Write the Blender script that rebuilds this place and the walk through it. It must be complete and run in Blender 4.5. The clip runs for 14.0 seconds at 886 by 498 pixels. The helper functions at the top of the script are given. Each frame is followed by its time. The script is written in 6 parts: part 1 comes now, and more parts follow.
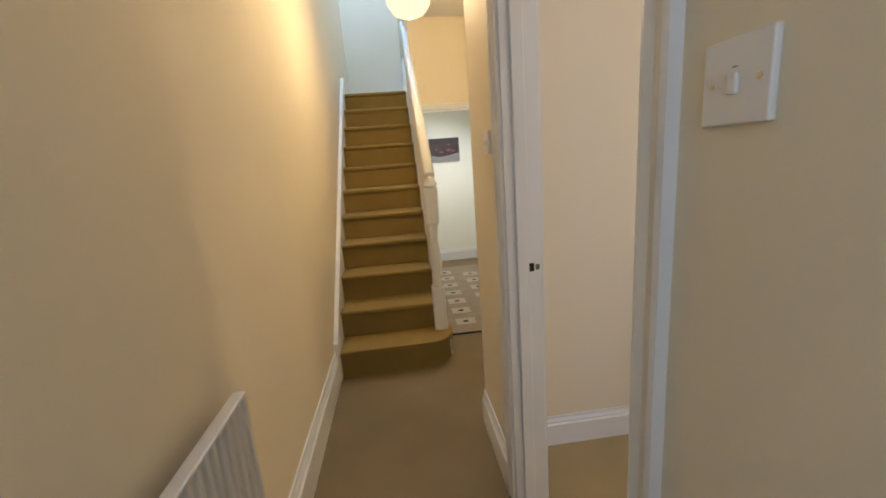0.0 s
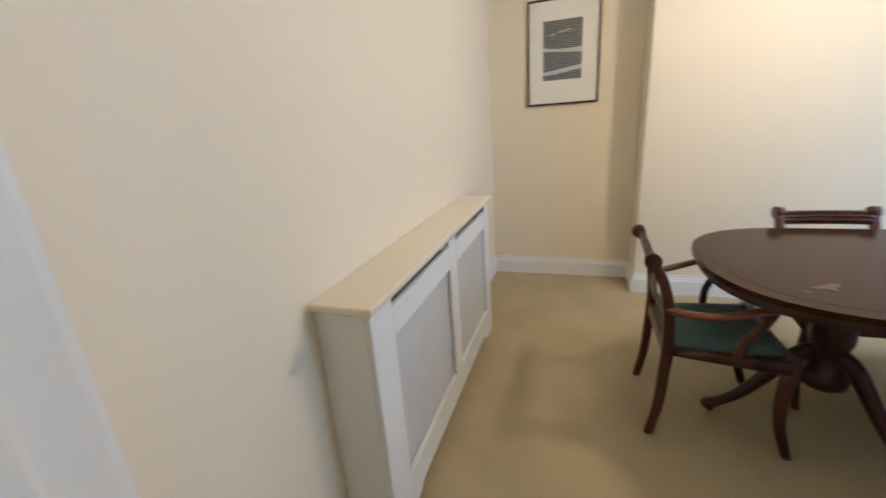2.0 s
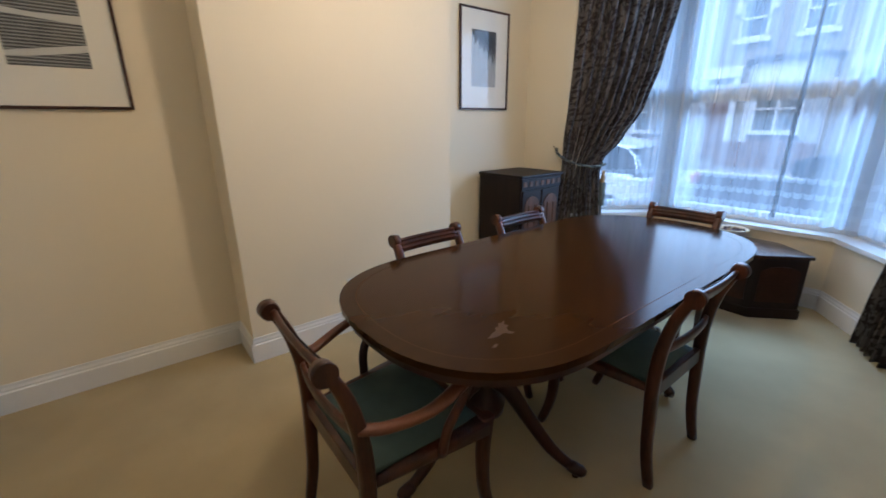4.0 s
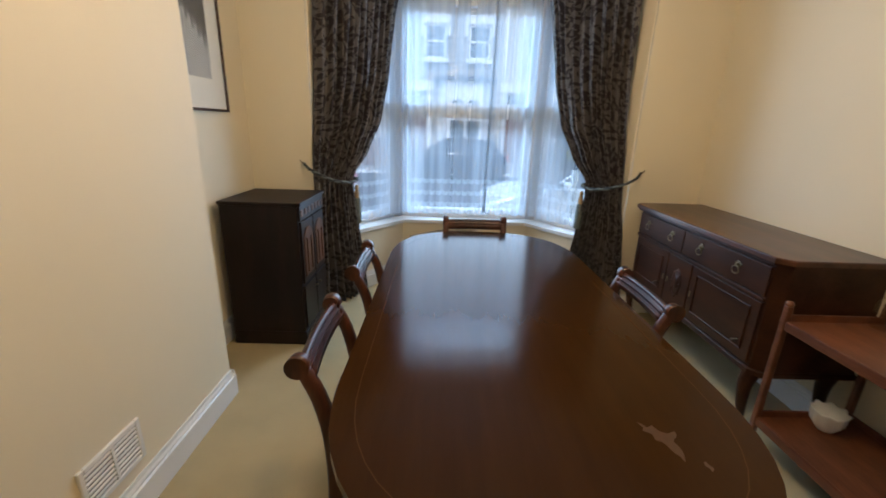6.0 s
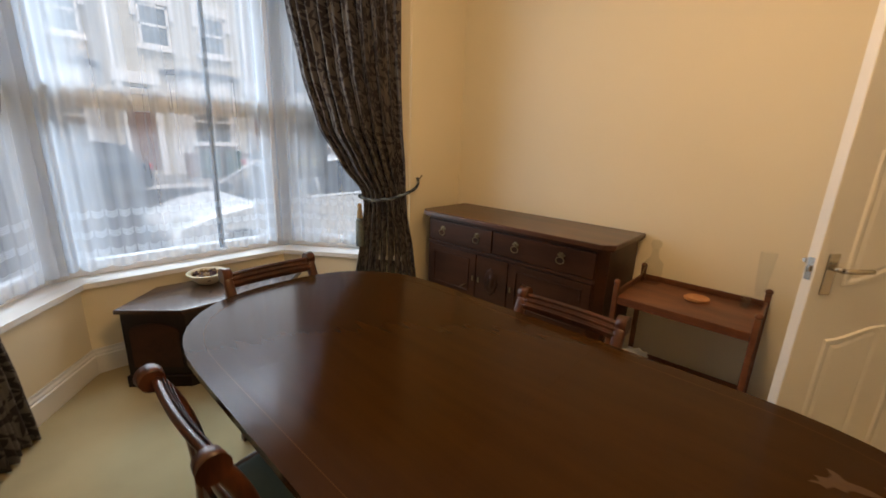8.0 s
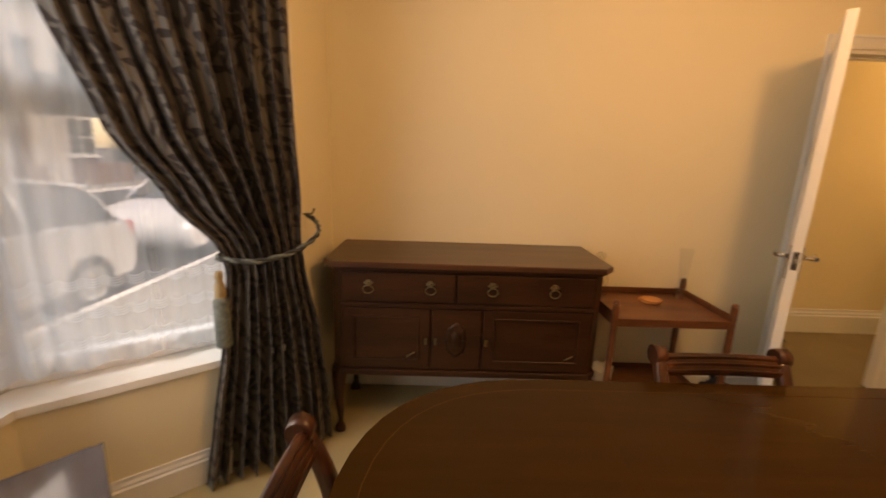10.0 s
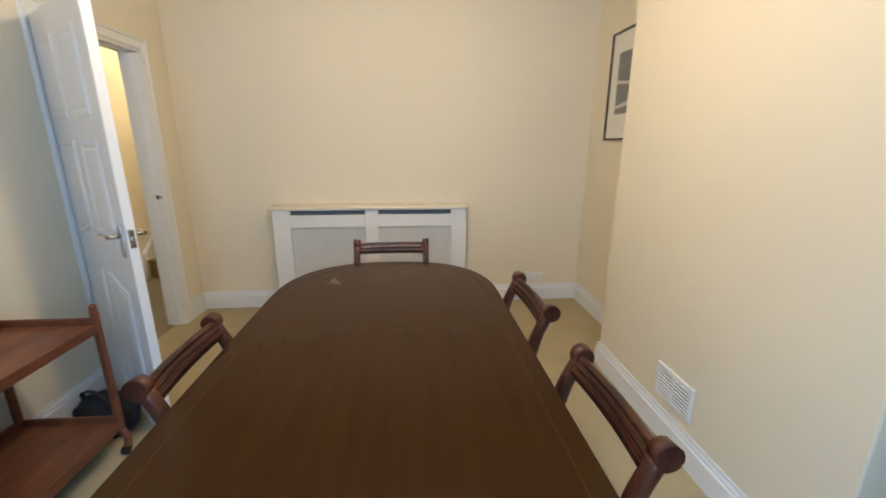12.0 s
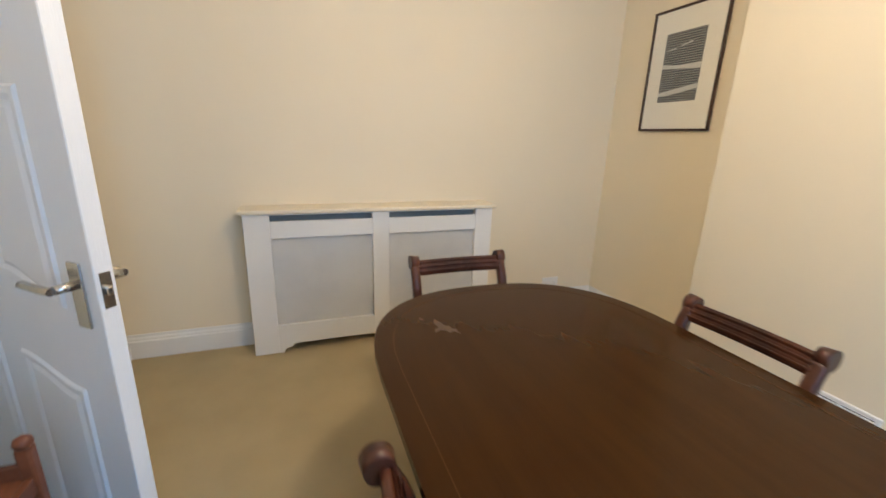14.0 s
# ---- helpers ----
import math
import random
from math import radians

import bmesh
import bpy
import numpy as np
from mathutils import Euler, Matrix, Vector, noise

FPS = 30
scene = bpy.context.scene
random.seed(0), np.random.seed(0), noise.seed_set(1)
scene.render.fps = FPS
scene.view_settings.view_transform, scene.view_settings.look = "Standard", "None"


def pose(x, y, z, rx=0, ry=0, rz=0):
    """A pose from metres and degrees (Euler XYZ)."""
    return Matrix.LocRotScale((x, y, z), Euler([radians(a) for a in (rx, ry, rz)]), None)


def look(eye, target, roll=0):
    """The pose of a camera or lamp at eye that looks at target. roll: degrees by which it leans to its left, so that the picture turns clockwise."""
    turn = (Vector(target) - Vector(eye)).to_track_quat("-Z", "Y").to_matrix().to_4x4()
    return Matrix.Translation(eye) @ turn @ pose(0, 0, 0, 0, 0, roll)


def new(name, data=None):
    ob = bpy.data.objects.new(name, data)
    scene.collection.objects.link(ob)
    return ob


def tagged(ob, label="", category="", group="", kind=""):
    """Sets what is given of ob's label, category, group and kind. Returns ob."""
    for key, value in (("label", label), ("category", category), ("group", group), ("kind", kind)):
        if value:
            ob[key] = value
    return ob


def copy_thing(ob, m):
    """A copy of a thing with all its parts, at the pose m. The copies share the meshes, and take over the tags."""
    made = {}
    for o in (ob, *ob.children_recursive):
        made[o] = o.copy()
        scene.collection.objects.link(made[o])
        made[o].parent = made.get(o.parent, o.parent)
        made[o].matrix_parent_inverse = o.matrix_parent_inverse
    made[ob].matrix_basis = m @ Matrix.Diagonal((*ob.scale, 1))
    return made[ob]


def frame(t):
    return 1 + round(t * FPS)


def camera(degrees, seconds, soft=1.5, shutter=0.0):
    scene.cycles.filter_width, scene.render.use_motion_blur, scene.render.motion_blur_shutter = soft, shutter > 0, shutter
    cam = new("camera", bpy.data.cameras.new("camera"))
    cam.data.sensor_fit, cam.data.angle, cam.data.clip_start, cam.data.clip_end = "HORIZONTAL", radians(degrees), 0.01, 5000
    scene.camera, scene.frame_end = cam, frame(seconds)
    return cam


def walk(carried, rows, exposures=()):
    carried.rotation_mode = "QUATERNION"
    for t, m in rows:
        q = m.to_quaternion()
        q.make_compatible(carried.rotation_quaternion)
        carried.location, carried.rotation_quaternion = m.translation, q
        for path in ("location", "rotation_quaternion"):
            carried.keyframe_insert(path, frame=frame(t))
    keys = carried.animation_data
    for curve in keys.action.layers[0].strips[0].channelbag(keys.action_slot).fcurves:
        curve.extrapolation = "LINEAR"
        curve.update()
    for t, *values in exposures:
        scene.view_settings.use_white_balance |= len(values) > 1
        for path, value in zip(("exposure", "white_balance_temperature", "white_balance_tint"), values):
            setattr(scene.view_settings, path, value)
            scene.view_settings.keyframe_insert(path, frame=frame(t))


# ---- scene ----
FOV = 95.3
PATH = [
    (0, (-0.483, -1.68, 1.407), (-0.288, 0.262, 0.973), -4.3),
    (0.5, (-0.463, -1.445, 1.38), (0.045, 0.438, 0.938), -5.8),
    (1, (-0.41, -1.188, 1.357), (0.61, 0.46, 0.866), -4.6),
    (1.5, (-0.274, -0.904, 1.365), (1.169, 0.37, 0.821), -4.4),
    (2, (-0.168, -0.707, 1.367), (1.631, -0.081, 0.759), -4.1),
    (2.5, (-0.01, -0.656, 1.358), (1.894, -0.636, 0.745), -3.8),
    (3, (0.231, -0.698, 1.359), (2.086, -1.135, 0.754), -3.0),
    (3.5, (0.382, -0.725, 1.348), (2.101, -1.551, 0.746), -1.6),
    (3.7, (0.488, -0.717, 1.331), (2.132, -1.687, 0.734), -1.2),
    (6, (1.943, -0.775, 1.398), (1.916, -2.689, 0.819), 1.8),
    (6.5, (2.227, -0.926, 1.394), (1.723, -2.776, 0.825), 1.7),
    (7, (2.477, -1.075, 1.403), (1.489, -2.723, 0.847), 1.7),
    (9.5, (2.426, -2.888, 1.349), (0.576, -3.501, 0.9), 2.5),
    (10, (2.275, -3.171, 1.384), (0.325, -3.147, 0.941), 1.9),
    (10.5, (2.07, -3.344, 1.404), (0.303, -2.533, 0.938), 1.0),
    (11, (1.988, -3.46, 1.396), (0.824, -1.902, 0.931), 0.7),
    (11.5, (1.932, -3.49, 1.416), (1.561, -1.584, 0.94), 0.7),
    (12, (1.804, -3.426, 1.405), (1.956, -1.5, 0.891), 0.1),
    (12.5, (1.56, -3.455, 1.38), (2.105, -1.62, 0.8), 1.1),
    (13, (1.291, -3.433, 1.392), (1.959, -1.66, 0.753), 1.6),
    (13.5, (1.128, -3.09, 1.35), (1.8, -1.311, 0.733), 2.4),
    (14, (1.0, -2.636, 1.335), (1.663, -0.827, 0.8), 1.9),
]
cam = camera(FOV, 14.0, soft=1.6, shutter=0.3)
EXPOSURES = [
    (0, 1.05, 5500, 15),
    (0.5, 1.1, 5350, 15),
    (1, 1.2, 5000, 17),
    (1.5, 1.3, 4850, 14),
    (2, 1.45, 4800, 11),
    (2.5, 1.25, 4780, 11),
    (3, 1.0, 4880, 12),
    (3.5, 0.85, 5050, 13),
    (6, 0.85, 6000, 11),
    (6.5, 0.88, 6700, 12),
    (7, 0.85, 7300, 13),
    (9.5, 0.5, 11500, 30),
    (10, 0.7, 13000, 31),
    (10.5, 0.98, 12000, 27),
    (11, 1.15, 7500, 17),
    (11.5, 1.2, 5950, 12),
    (12, 1.28, 5250, 8),
    (12.5, 1.33, 5000, 7),
    (13, 1.38, 4950, 8),
    (14, 1.38, 5250, 10),
]
walk(cam, [(t, look(eye, target, roll)) for t, eye, target, roll in PATH], EXPOSURES)

# ---- light ----
world = bpy.data.worlds.new("world")
scene.world = world
world.use_nodes = True
sky = world.node_tree.nodes.new("ShaderNodeTexSky")
sky.sky_type, sky.sun_disc = "NISHITA", False
sky.sun_elevation, sky.sun_rotation = radians(58), radians(12)
world.node_tree.nodes["Background"].inputs[1].default_value = 0.14
world.node_tree.links.new(sky.outputs[0], world.node_tree.nodes["Background"].inputs[0])


def lamp(name, kind, m, power, colour, size):
    data = bpy.data.lights.new(name, kind)
    data.energy, data.color = power, colour
    if kind == "AREA":
        data.shape, data.size, data.size_y = "RECTANGLE", size[0], size[1]
    elif kind == "SUN":
        data.angle = size
    else:
        data.shadow_soft_size = size
    ob = new(name, data)
    ob.matrix_world = m
    return ob


lamp("sun", "SUN", look((0.8, 3.6, 6.1), (0, 0, 0)), 1.15, (0.86, 0.94, 1), radians(30))
lamp("window_light", "AREA", look((1.69, -4.40, 1.5), (1.69, 0, 1.5)), 12, (0.58, 0.78, 1), (1.15, 1.8))
lamp("street_sky_light", "AREA", look((1.66, -7.2, 4.9), (1.66, -2.6, 0.9)), 470, (0.52, 0.75, 1), (5.5, 2.4))
lamp("room_lamp", "POINT", pose(1.72, -2.0, 2.2), 22, (1, 0.70, 0.39), 0.1)
lamp("hall_lamp", "POINT", pose(-0.31, 1.0, 2.36), 13, (1, 0.68, 0.31), 0.07)
lamp("stairwell_light", "AREA", look((-0.68, 3.0, 4.8), (-0.68, 2.6, 2)), 18, (0.66, 0.82, 1), (0.6, 1.4))
lamp("front_door_light", "AREA", look((-0.6, -2.55, 1.5), (-0.6, 0, 1.1)), 3.5, (0.8, 0.9, 1), (0.6, 1.2))
# added panel with no fitting or window, brightens the passage's far end
lamp("back_room_fill", "AREA", look((0.45, 3.0, 1.85), (0.1, 3.0, 0.8)), 8, (1, 0.96, 0.86), (0.6, 0.6))

# ---- materials ----


def nodes_of(m):
    t = m.node_tree
    return t, t.nodes, t.links, t.nodes["Principled BSDF"]


def mat(name, colour, rough=0.6, metal=0.0, vary=0.06, scale=6.0, fine=120.0, bump=0.08, stretch=(1, 1, 1), second=None, coat=0.0, spec=0.5, blotch=0.0):
    """A painted, woven or grained surface: broad variation, fine variation and relief."""
    m = bpy.data.materials.new(name)
    m.use_nodes = True
    t, N, L, b = nodes_of(m)
    co = N.new("ShaderNodeTexCoord")
    mp = N.new("ShaderNodeMapping")
    mp.inputs["Scale"].default_value = stretch
    L.new(co.outputs["Object"], mp.inputs[0])
    n1, n2 = N.new("ShaderNodeTexNoise"), N.new("ShaderNodeTexNoise")
    n1.inputs["Scale"].default_value, n1.inputs["Detail"].default_value = scale, 4
    n2.inputs["Scale"].default_value, n2.inputs["Detail"].default_value = fine, 3
    L.new(mp.outputs[0], n1.inputs["Vector"])
    L.new(mp.outputs[0], n2.inputs["Vector"])
    ramp = N.new("ShaderNodeMix")
    ramp.data_type = "RGBA"
    lo = second or tuple(c * (1 - vary * 2.4) for c in colour)
    ramp.inputs[6].default_value, ramp.inputs[7].default_value = (*colour, 1), (*lo, 1)
    add = N.new("ShaderNodeMath")
    add.operation = "MULTIPLY_ADD"
    add.inputs[1].default_value = 0.45
    L.new(n2.outputs[0], add.inputs[0])
    sub = N.new("ShaderNodeMapRange")
    sub.inputs[1].default_value, sub.inputs[2].default_value, sub.inputs[4].default_value = 0.3, 0.7, 0.6
    L.new(n1.outputs[0], sub.inputs[0])
    L.new(sub.outputs[0], add.inputs[2])
    L.new(add.outputs[0], ramp.inputs[0])
    L.new(ramp.outputs[2], b.inputs["Base Color"])
    rr = N.new("ShaderNodeMapRange")
    rr.inputs[3].default_value, rr.inputs[4].default_value = rough * 0.88, min(1, rough * 1.14)
    L.new(n1.outputs[0], rr.inputs[0])
    L.new(rr.outputs[0], b.inputs["Roughness"])
    b.inputs["Metallic"].default_value = metal
    b.inputs["Specular IOR Level"].default_value = spec
    b.inputs["Coat Weight"].default_value = coat
    b.inputs["Coat Roughness"].default_value = 0.12
    if bump:
        bp = N.new("ShaderNodeBump")
        bp.inputs["Strength"].default_value, bp.inputs["Distance"].default_value = bump, 0.003
        L.new(n2.outputs[0], bp.inputs["Height"])
        L.new(bp.outputs[0], b.inputs["Normal"])
    return m


def glass(name, colour=(1, 1, 1), rough=0.0, ior=1.45, thin=False, edge=(0.03, 0.6)):
    m = bpy.data.materials.new(name)
    m.use_nodes = True
    t, N, L, b = nodes_of(m)
    if thin:
        N.remove(b)
        tr, gl, mx = N.new("ShaderNodeBsdfTransparent"), N.new("ShaderNodeBsdfGlossy"), N.new("ShaderNodeMixShader")
        lw, pw = N.new("ShaderNodeLayerWeight"), N.new("ShaderNodeMath")
        pw.operation = "POWER"
        pw.inputs[1].default_value = 4.0
        L.new(lw.outputs["Facing"], pw.inputs[0])
        fr = N.new("ShaderNodeMapRange")
        fr.inputs[3].default_value, fr.inputs[4].default_value = edge[0], edge[1]
        L.new(pw.outputs[0], fr.inputs[0])
        gl.inputs["Roughness"].default_value = 0.02
        tr.inputs[0].default_value = (*colour, 1)
        L.new(fr.outputs[0], mx.inputs[0])
        L.new(tr.outputs[0], mx.inputs[1])
        L.new(gl.outputs[0], mx.inputs[2])
        L.new(mx.outputs[0], N["Material Output"].inputs[0])
    else:
        b.inputs["Base Color"].default_value = (*colour, 1)
        b.inputs["Transmission Weight"].default_value = 1
        b.inputs["Roughness"].default_value, b.inputs["IOR"].default_value = rough, ior
    return m


def wood(name, dark, light, rough, grain=(14, 1.2, 14), coat=0.0, noise_bump=0.03, spec=0.35):
    """Polished or stained timber with grain drawn out along one axis, pores and broad tone."""
    m = bpy.data.materials.new(name)
    m.use_nodes = True
    t, N, L, b = nodes_of(m)
    co, mp = N.new("ShaderNodeTexCoord"), N.new("ShaderNodeMapping")
    mp.inputs["Scale"].default_value = grain
    L.new(co.outputs["Object"], mp.inputs[0])
    n1, n2, n3 = N.new("ShaderNodeTexNoise"), N.new("ShaderNodeTexNoise"), N.new("ShaderNodeTexNoise")
    n1.inputs["Scale"].default_value, n1.inputs["Detail"].default_value, n1.inputs["Distortion"].default_value = 1.3, 5, 0.15
    n2.inputs["Scale"].default_value, n2.inputs["Detail"].default_value = 11, 3
    n3.inputs["Scale"].default_value, n3.inputs["Detail"].default_value = 1.7, 2
    L.new(mp.outputs[0], n1.inputs["Vector"])
    L.new(mp.outputs[0], n2.inputs["Vector"])
    L.new(co.outputs["Object"], n3.inputs["Vector"])
    r = N.new("ShaderNodeValToRGB")
    r.color_ramp.elements[0].position, r.color_ramp.elements[0].color = 0.32, (*dark, 1)
    r.color_ramp.elements[1].position, r.color_ramp.elements[1].color = 0.72, (*light, 1)
    mul = N.new("ShaderNodeMath")
    mul.operation = "MULTIPLY_ADD"
    mul.inputs[1].default_value, mul.inputs[2].default_value = 0.35, -0.17
    L.new(n2.outputs[0], mul.inputs[0])
    ad = N.new("ShaderNodeMath")
    L.new(n1.outputs[0], ad.inputs[0])
    L.new(mul.outputs[0], ad.inputs[1])
    ad2 = N.new("ShaderNodeMath")
    ad2.operation = "MULTIPLY_ADD"
    ad2.inputs[1].default_value = 0.35
    L.new(n3.outputs[0], ad2.inputs[0])
    sh = N.new("ShaderNodeMath")
    sh.operation = "SUBTRACT"
    sh.inputs[1].default_value = 0.17
    L.new(ad.outputs[0], sh.inputs[0])
    L.new(sh.outputs[0], ad2.inputs[2])
    L.new(ad2.outputs[0], r.inputs[0])
    L.new(r.outputs[0], b.inputs["Base Color"])
    rr = N.new("ShaderNodeMapRange")
    rr.inputs[3].default_value, rr.inputs[4].default_value = rough * 0.8, rough * 1.25
    L.new(n3.outputs[0], rr.inputs[0])
    L.new(rr.outputs[0], b.inputs["Roughness"])
    b.inputs["Coat Weight"].default_value, b.inputs["Coat Roughness"].default_value = coat * 0.5, 0.1
    b.inputs["Specular IOR Level"].default_value = spec
    bp = N.new("ShaderNodeBump")
    bp.inputs["Strength"].default_value, bp.inputs["Distance"].default_value = noise_bump, 0.001
    L.new(n2.outputs[0], bp.inputs["Height"])
    L.new(bp.outputs[0], b.inputs["Normal"])
    return m


CREAM = mat("cream_wall_paint", (0.81, 0.725, 0.545), 0.62, vary=0.02, scale=1.5, fine=260, bump=0.12)
LANDING = mat("pale_stair_wall_paint", (0.66, 0.66, 0.58), 0.62, vary=0.03, scale=1.5, fine=260, bump=0.1)
PALE = mat("pale_back_room_paint", (0.78, 0.79, 0.70), 0.62, vary=0.02, scale=1.5, fine=260, bump=0.1)
CEIL = mat("ceiling_paint", (0.82, 0.80, 0.74), 0.7, vary=0.02, scale=2, fine=200, bump=0.1)
GLOSSW = mat("white_gloss_paint", (0.80, 0.80, 0.78), 0.32, vary=0.02, scale=4, fine=90, bump=0.06)
CREAMG = mat("yellower_cream_gloss", (0.80, 0.72, 0.55), 0.35, vary=0.02, scale=4, fine=90, bump=0.06)
DOORW = mat("white_door_paint", (0.79, 0.80, 0.80), 0.4, vary=0.02, scale=3, fine=300, bump=0.15, stretch=(1, 1, 0.12))
PLASTIC = mat("white_plastic", (0.80, 0.79, 0.76), 0.3, vary=0.01, bump=0)
UPVC = mat("white_window_frame", (0.82, 0.83, 0.84), 0.3, vary=0.01, bump=0)
# hall carpet has its own brown, darker than the dining room's beige
HALLC = mat("darker_brown_hall_carpet", (0.27, 0.205, 0.11), 0.97, vary=0.12, scale=2.2, fine=420, bump=0.9, spec=0.1)
CARPET = mat("beige_carpet", (0.50, 0.41, 0.235), 0.97, vary=0.07, scale=3.5, fine=420, bump=0.9, spec=0.1)
STAIRC = mat("golden_stair_carpet", (0.31, 0.215, 0.062), 0.97, vary=0.08, scale=5, fine=420, bump=0.9, spec=0.1)
RUGM = mat("grey_rug", (0.32, 0.265, 0.19), 0.97, vary=0.1, scale=7, fine=300, bump=0.8, spec=0.1)
RUGL = mat("pale_rug_motif", (0.47, 0.41, 0.31), 0.97, vary=0.08, scale=9, fine=300, bump=0.8, spec=0.1)
RUGD = mat("dark_rug_motif", (0.05, 0.045, 0.045), 0.97, vary=0.1, fine=300, bump=0.8, spec=0.1)
MAHOG = mat("mahogany_tabletop", (0.040, 0.0165, 0.0040), 0.12, scale=1.5, fine=8, stretch=(14, 1.2, 1), second=(0.029, 0.0115, 0.0030), bump=0, spec=0.10)
polish = MAHOG.node_tree.nodes["Principled BSDF"].inputs["Roughness"]
MAHOG.node_tree.links.remove(polish.links[0])
polish.default_value = 0.15
MAHOGD = wood("mahogany_table_base", (0.016, 0.005, 0.003), (0.05, 0.014, 0.008), 0.3, (9, 9, 1.5), coat=0.2)
CHAIRW = wood("mahogany_chair_frame", (0.028, 0.009, 0.005), (0.095, 0.030, 0.014), 0.32, (12, 12, 2.5), coat=0.3)
ARMW = wood("worn_chair_arm", (0.075, 0.024, 0.010), (0.19, 0.07, 0.03), 0.34, (8, 2, 8), coat=0.2)
OAKD = wood("dark_sideboard_oak", (0.026, 0.010, 0.0055), (0.056, 0.021, 0.010), 0.38, (8, 1.2, 8), coat=0.1, spec=0.2)
GLOSSTOP = wood("glossy_cabinet_top", (0.035, 0.020, 0.014), (0.07, 0.038, 0.026), 0.2, (1.2, 8, 8), coat=0.9, spec=0.6)
OAKTOP = wood("sideboard_top_wood", (0.035, 0.014, 0.008), (0.10, 0.038, 0.02), 0.3, (9, 1.0, 9), coat=0.3)
BLACKOAK = wood("black_oak", (0.009, 0.0048, 0.0036), (0.019, 0.010, 0.007), 0.45, (10, 10, 1.2), coat=0.0, spec=0.25)
CARVED = wood("carved_brown_oak", (0.06, 0.025, 0.012), (0.17, 0.075, 0.035), 0.45, (9, 9, 2))
TROLW = wood("red_brown_trolley_wood", (0.085, 0.028, 0.014), (0.19, 0.07, 0.032), 0.36, (9, 2, 9), coat=0.15)
INLAY = mat("brown_inlay_line", (0.075, 0.036, 0.013), 0.2, vary=0.1, scale=30, bump=0, spec=0.1)
SCUFF = wood("worn_pale_patch", (0.046, 0.020, 0.009), (0.085, 0.042, 0.018), 0.3, (6, 6, 6), coat=0.2)
TEAL = mat("teal_seat_velvet", (0.10, 0.155, 0.15), 0.85, vary=0.12, scale=9, fine=260, bump=0.4, spec=0.2)
CHROME = mat("satin_chrome", (0.62, 0.60, 0.56), 0.22, metal=1, vary=0.02, bump=0)
BRASS = mat("dull_brass", (0.30, 0.245, 0.15), 0.35, metal=1, vary=0.15, scale=40, bump=0.1)
DARKHOLE = mat("dark_gap", (0.02, 0.02, 0.02), 0.9, vary=0.1, bump=0)
MESHW = mat("grille_wire_paint", (0.74, 0.74, 0.72), 0.5, vary=0.05, bump=0)
RADW = mat("radiator_enamel", (0.70, 0.69, 0.66), 0.3, vary=0.01, bump=0)
PAPER = mat("ivory_mount_card", (0.82, 0.80, 0.72), 0.8, vary=0.01, fine=400, bump=0.05)
INK = mat("charcoal_print_ink", (0.07, 0.075, 0.08), 0.7, vary=0.15, scale=14, bump=0)
INKM = mat("grey_print_ink", (0.36, 0.38, 0.38), 0.7, vary=0.15, scale=20, bump=0)
PRINTL = mat("pale_print_paper", (0.62, 0.63, 0.60), 0.75, vary=0.05, bump=0)
FRAMEW = wood("dark_picture_frame_wood", (0.02, 0.009, 0.006), (0.055, 0.02, 0.013), 0.3, (4, 4, 4), coat=0.2)
ROPE = mat("grey_green_rope", (0.20, 0.23, 0.21), 0.8, vary=0.3, scale=60, fine=300, bump=0.5)
ROPED = mat("dark_grey_rope", (0.05, 0.055, 0.055), 0.8, vary=0.3, scale=60, fine=300, bump=0.5)
TAN = mat("tan_tassel", (0.42, 0.29, 0.15), 0.85, vary=0.2, scale=60, stretch=(1, 1, 0.1), bump=0.4)
ORANGE = wood("pale_wood_mat", (0.42, 0.18, 0.08), (0.62, 0.32, 0.15), 0.5, (3, 3, 3))
CERAM = mat("white_china", (0.78, 0.80, 0.80), 0.18, vary=0.01, bump=0)
CREAMBOWL = mat("cream_bowl_glaze", (0.66, 0.56, 0.36), 0.3, vary=0.08, scale=12, bump=0)
POTA = mat("dark_petals", (0.10, 0.05, 0.05), 0.9, vary=0.3, scale=30)
POTB = mat("tan_petals", (0.45, 0.28, 0.13), 0.9, vary=0.3, scale=30)
BAG = mat("black_fabric", (0.012, 0.012, 0.014), 0.85, vary=0.3, scale=12, fine=260, bump=0.5)
GLASSC = glass("clear_glass", (0.95, 0.96, 0.945), thin=True, edge=(0.06, 0.7))
GLASSV = glass("thin_clear_glass", (0.985, 0.99, 0.985), thin=True, edge=(0.02, 0.35))
PANE = glass("picture_glass", thin=True)
WPANE = glass("window_glass", thin=True, edge=(0.004, 0.4))
ROAD = mat("asphalt", (0.055, 0.055, 0.06), 0.9, vary=0.12, scale=0.8, fine=60, bump=0.5)
PAVE = mat("concrete_pavement", (0.30, 0.29, 0.27), 0.9, vary=0.1, scale=1.2, fine=60, bump=0.3)
BRICKW = mat("pale_rendered_brick", (0.36, 0.33, 0.29), 0.85, vary=0.12, scale=2, fine=30, bump=0.3)
BRICKR = mat("red_brick", (0.26, 0.155, 0.12), 0.85, vary=0.15, scale=2, fine=30, bump=0.3)
PALEB = mat("cream_painted_render", (0.55, 0.52, 0.45), 0.85, vary=0.06, scale=2, fine=30, bump=0.2)
STONEW = mat("white_painted_stone", (0.76, 0.76, 0.74), 0.7, vary=0.04, scale=2, bump=0.1)
SLATE = mat("slate_roof", (0.10, 0.10, 0.12), 0.7, vary=0.2, scale=3, fine=14, bump=0.4)
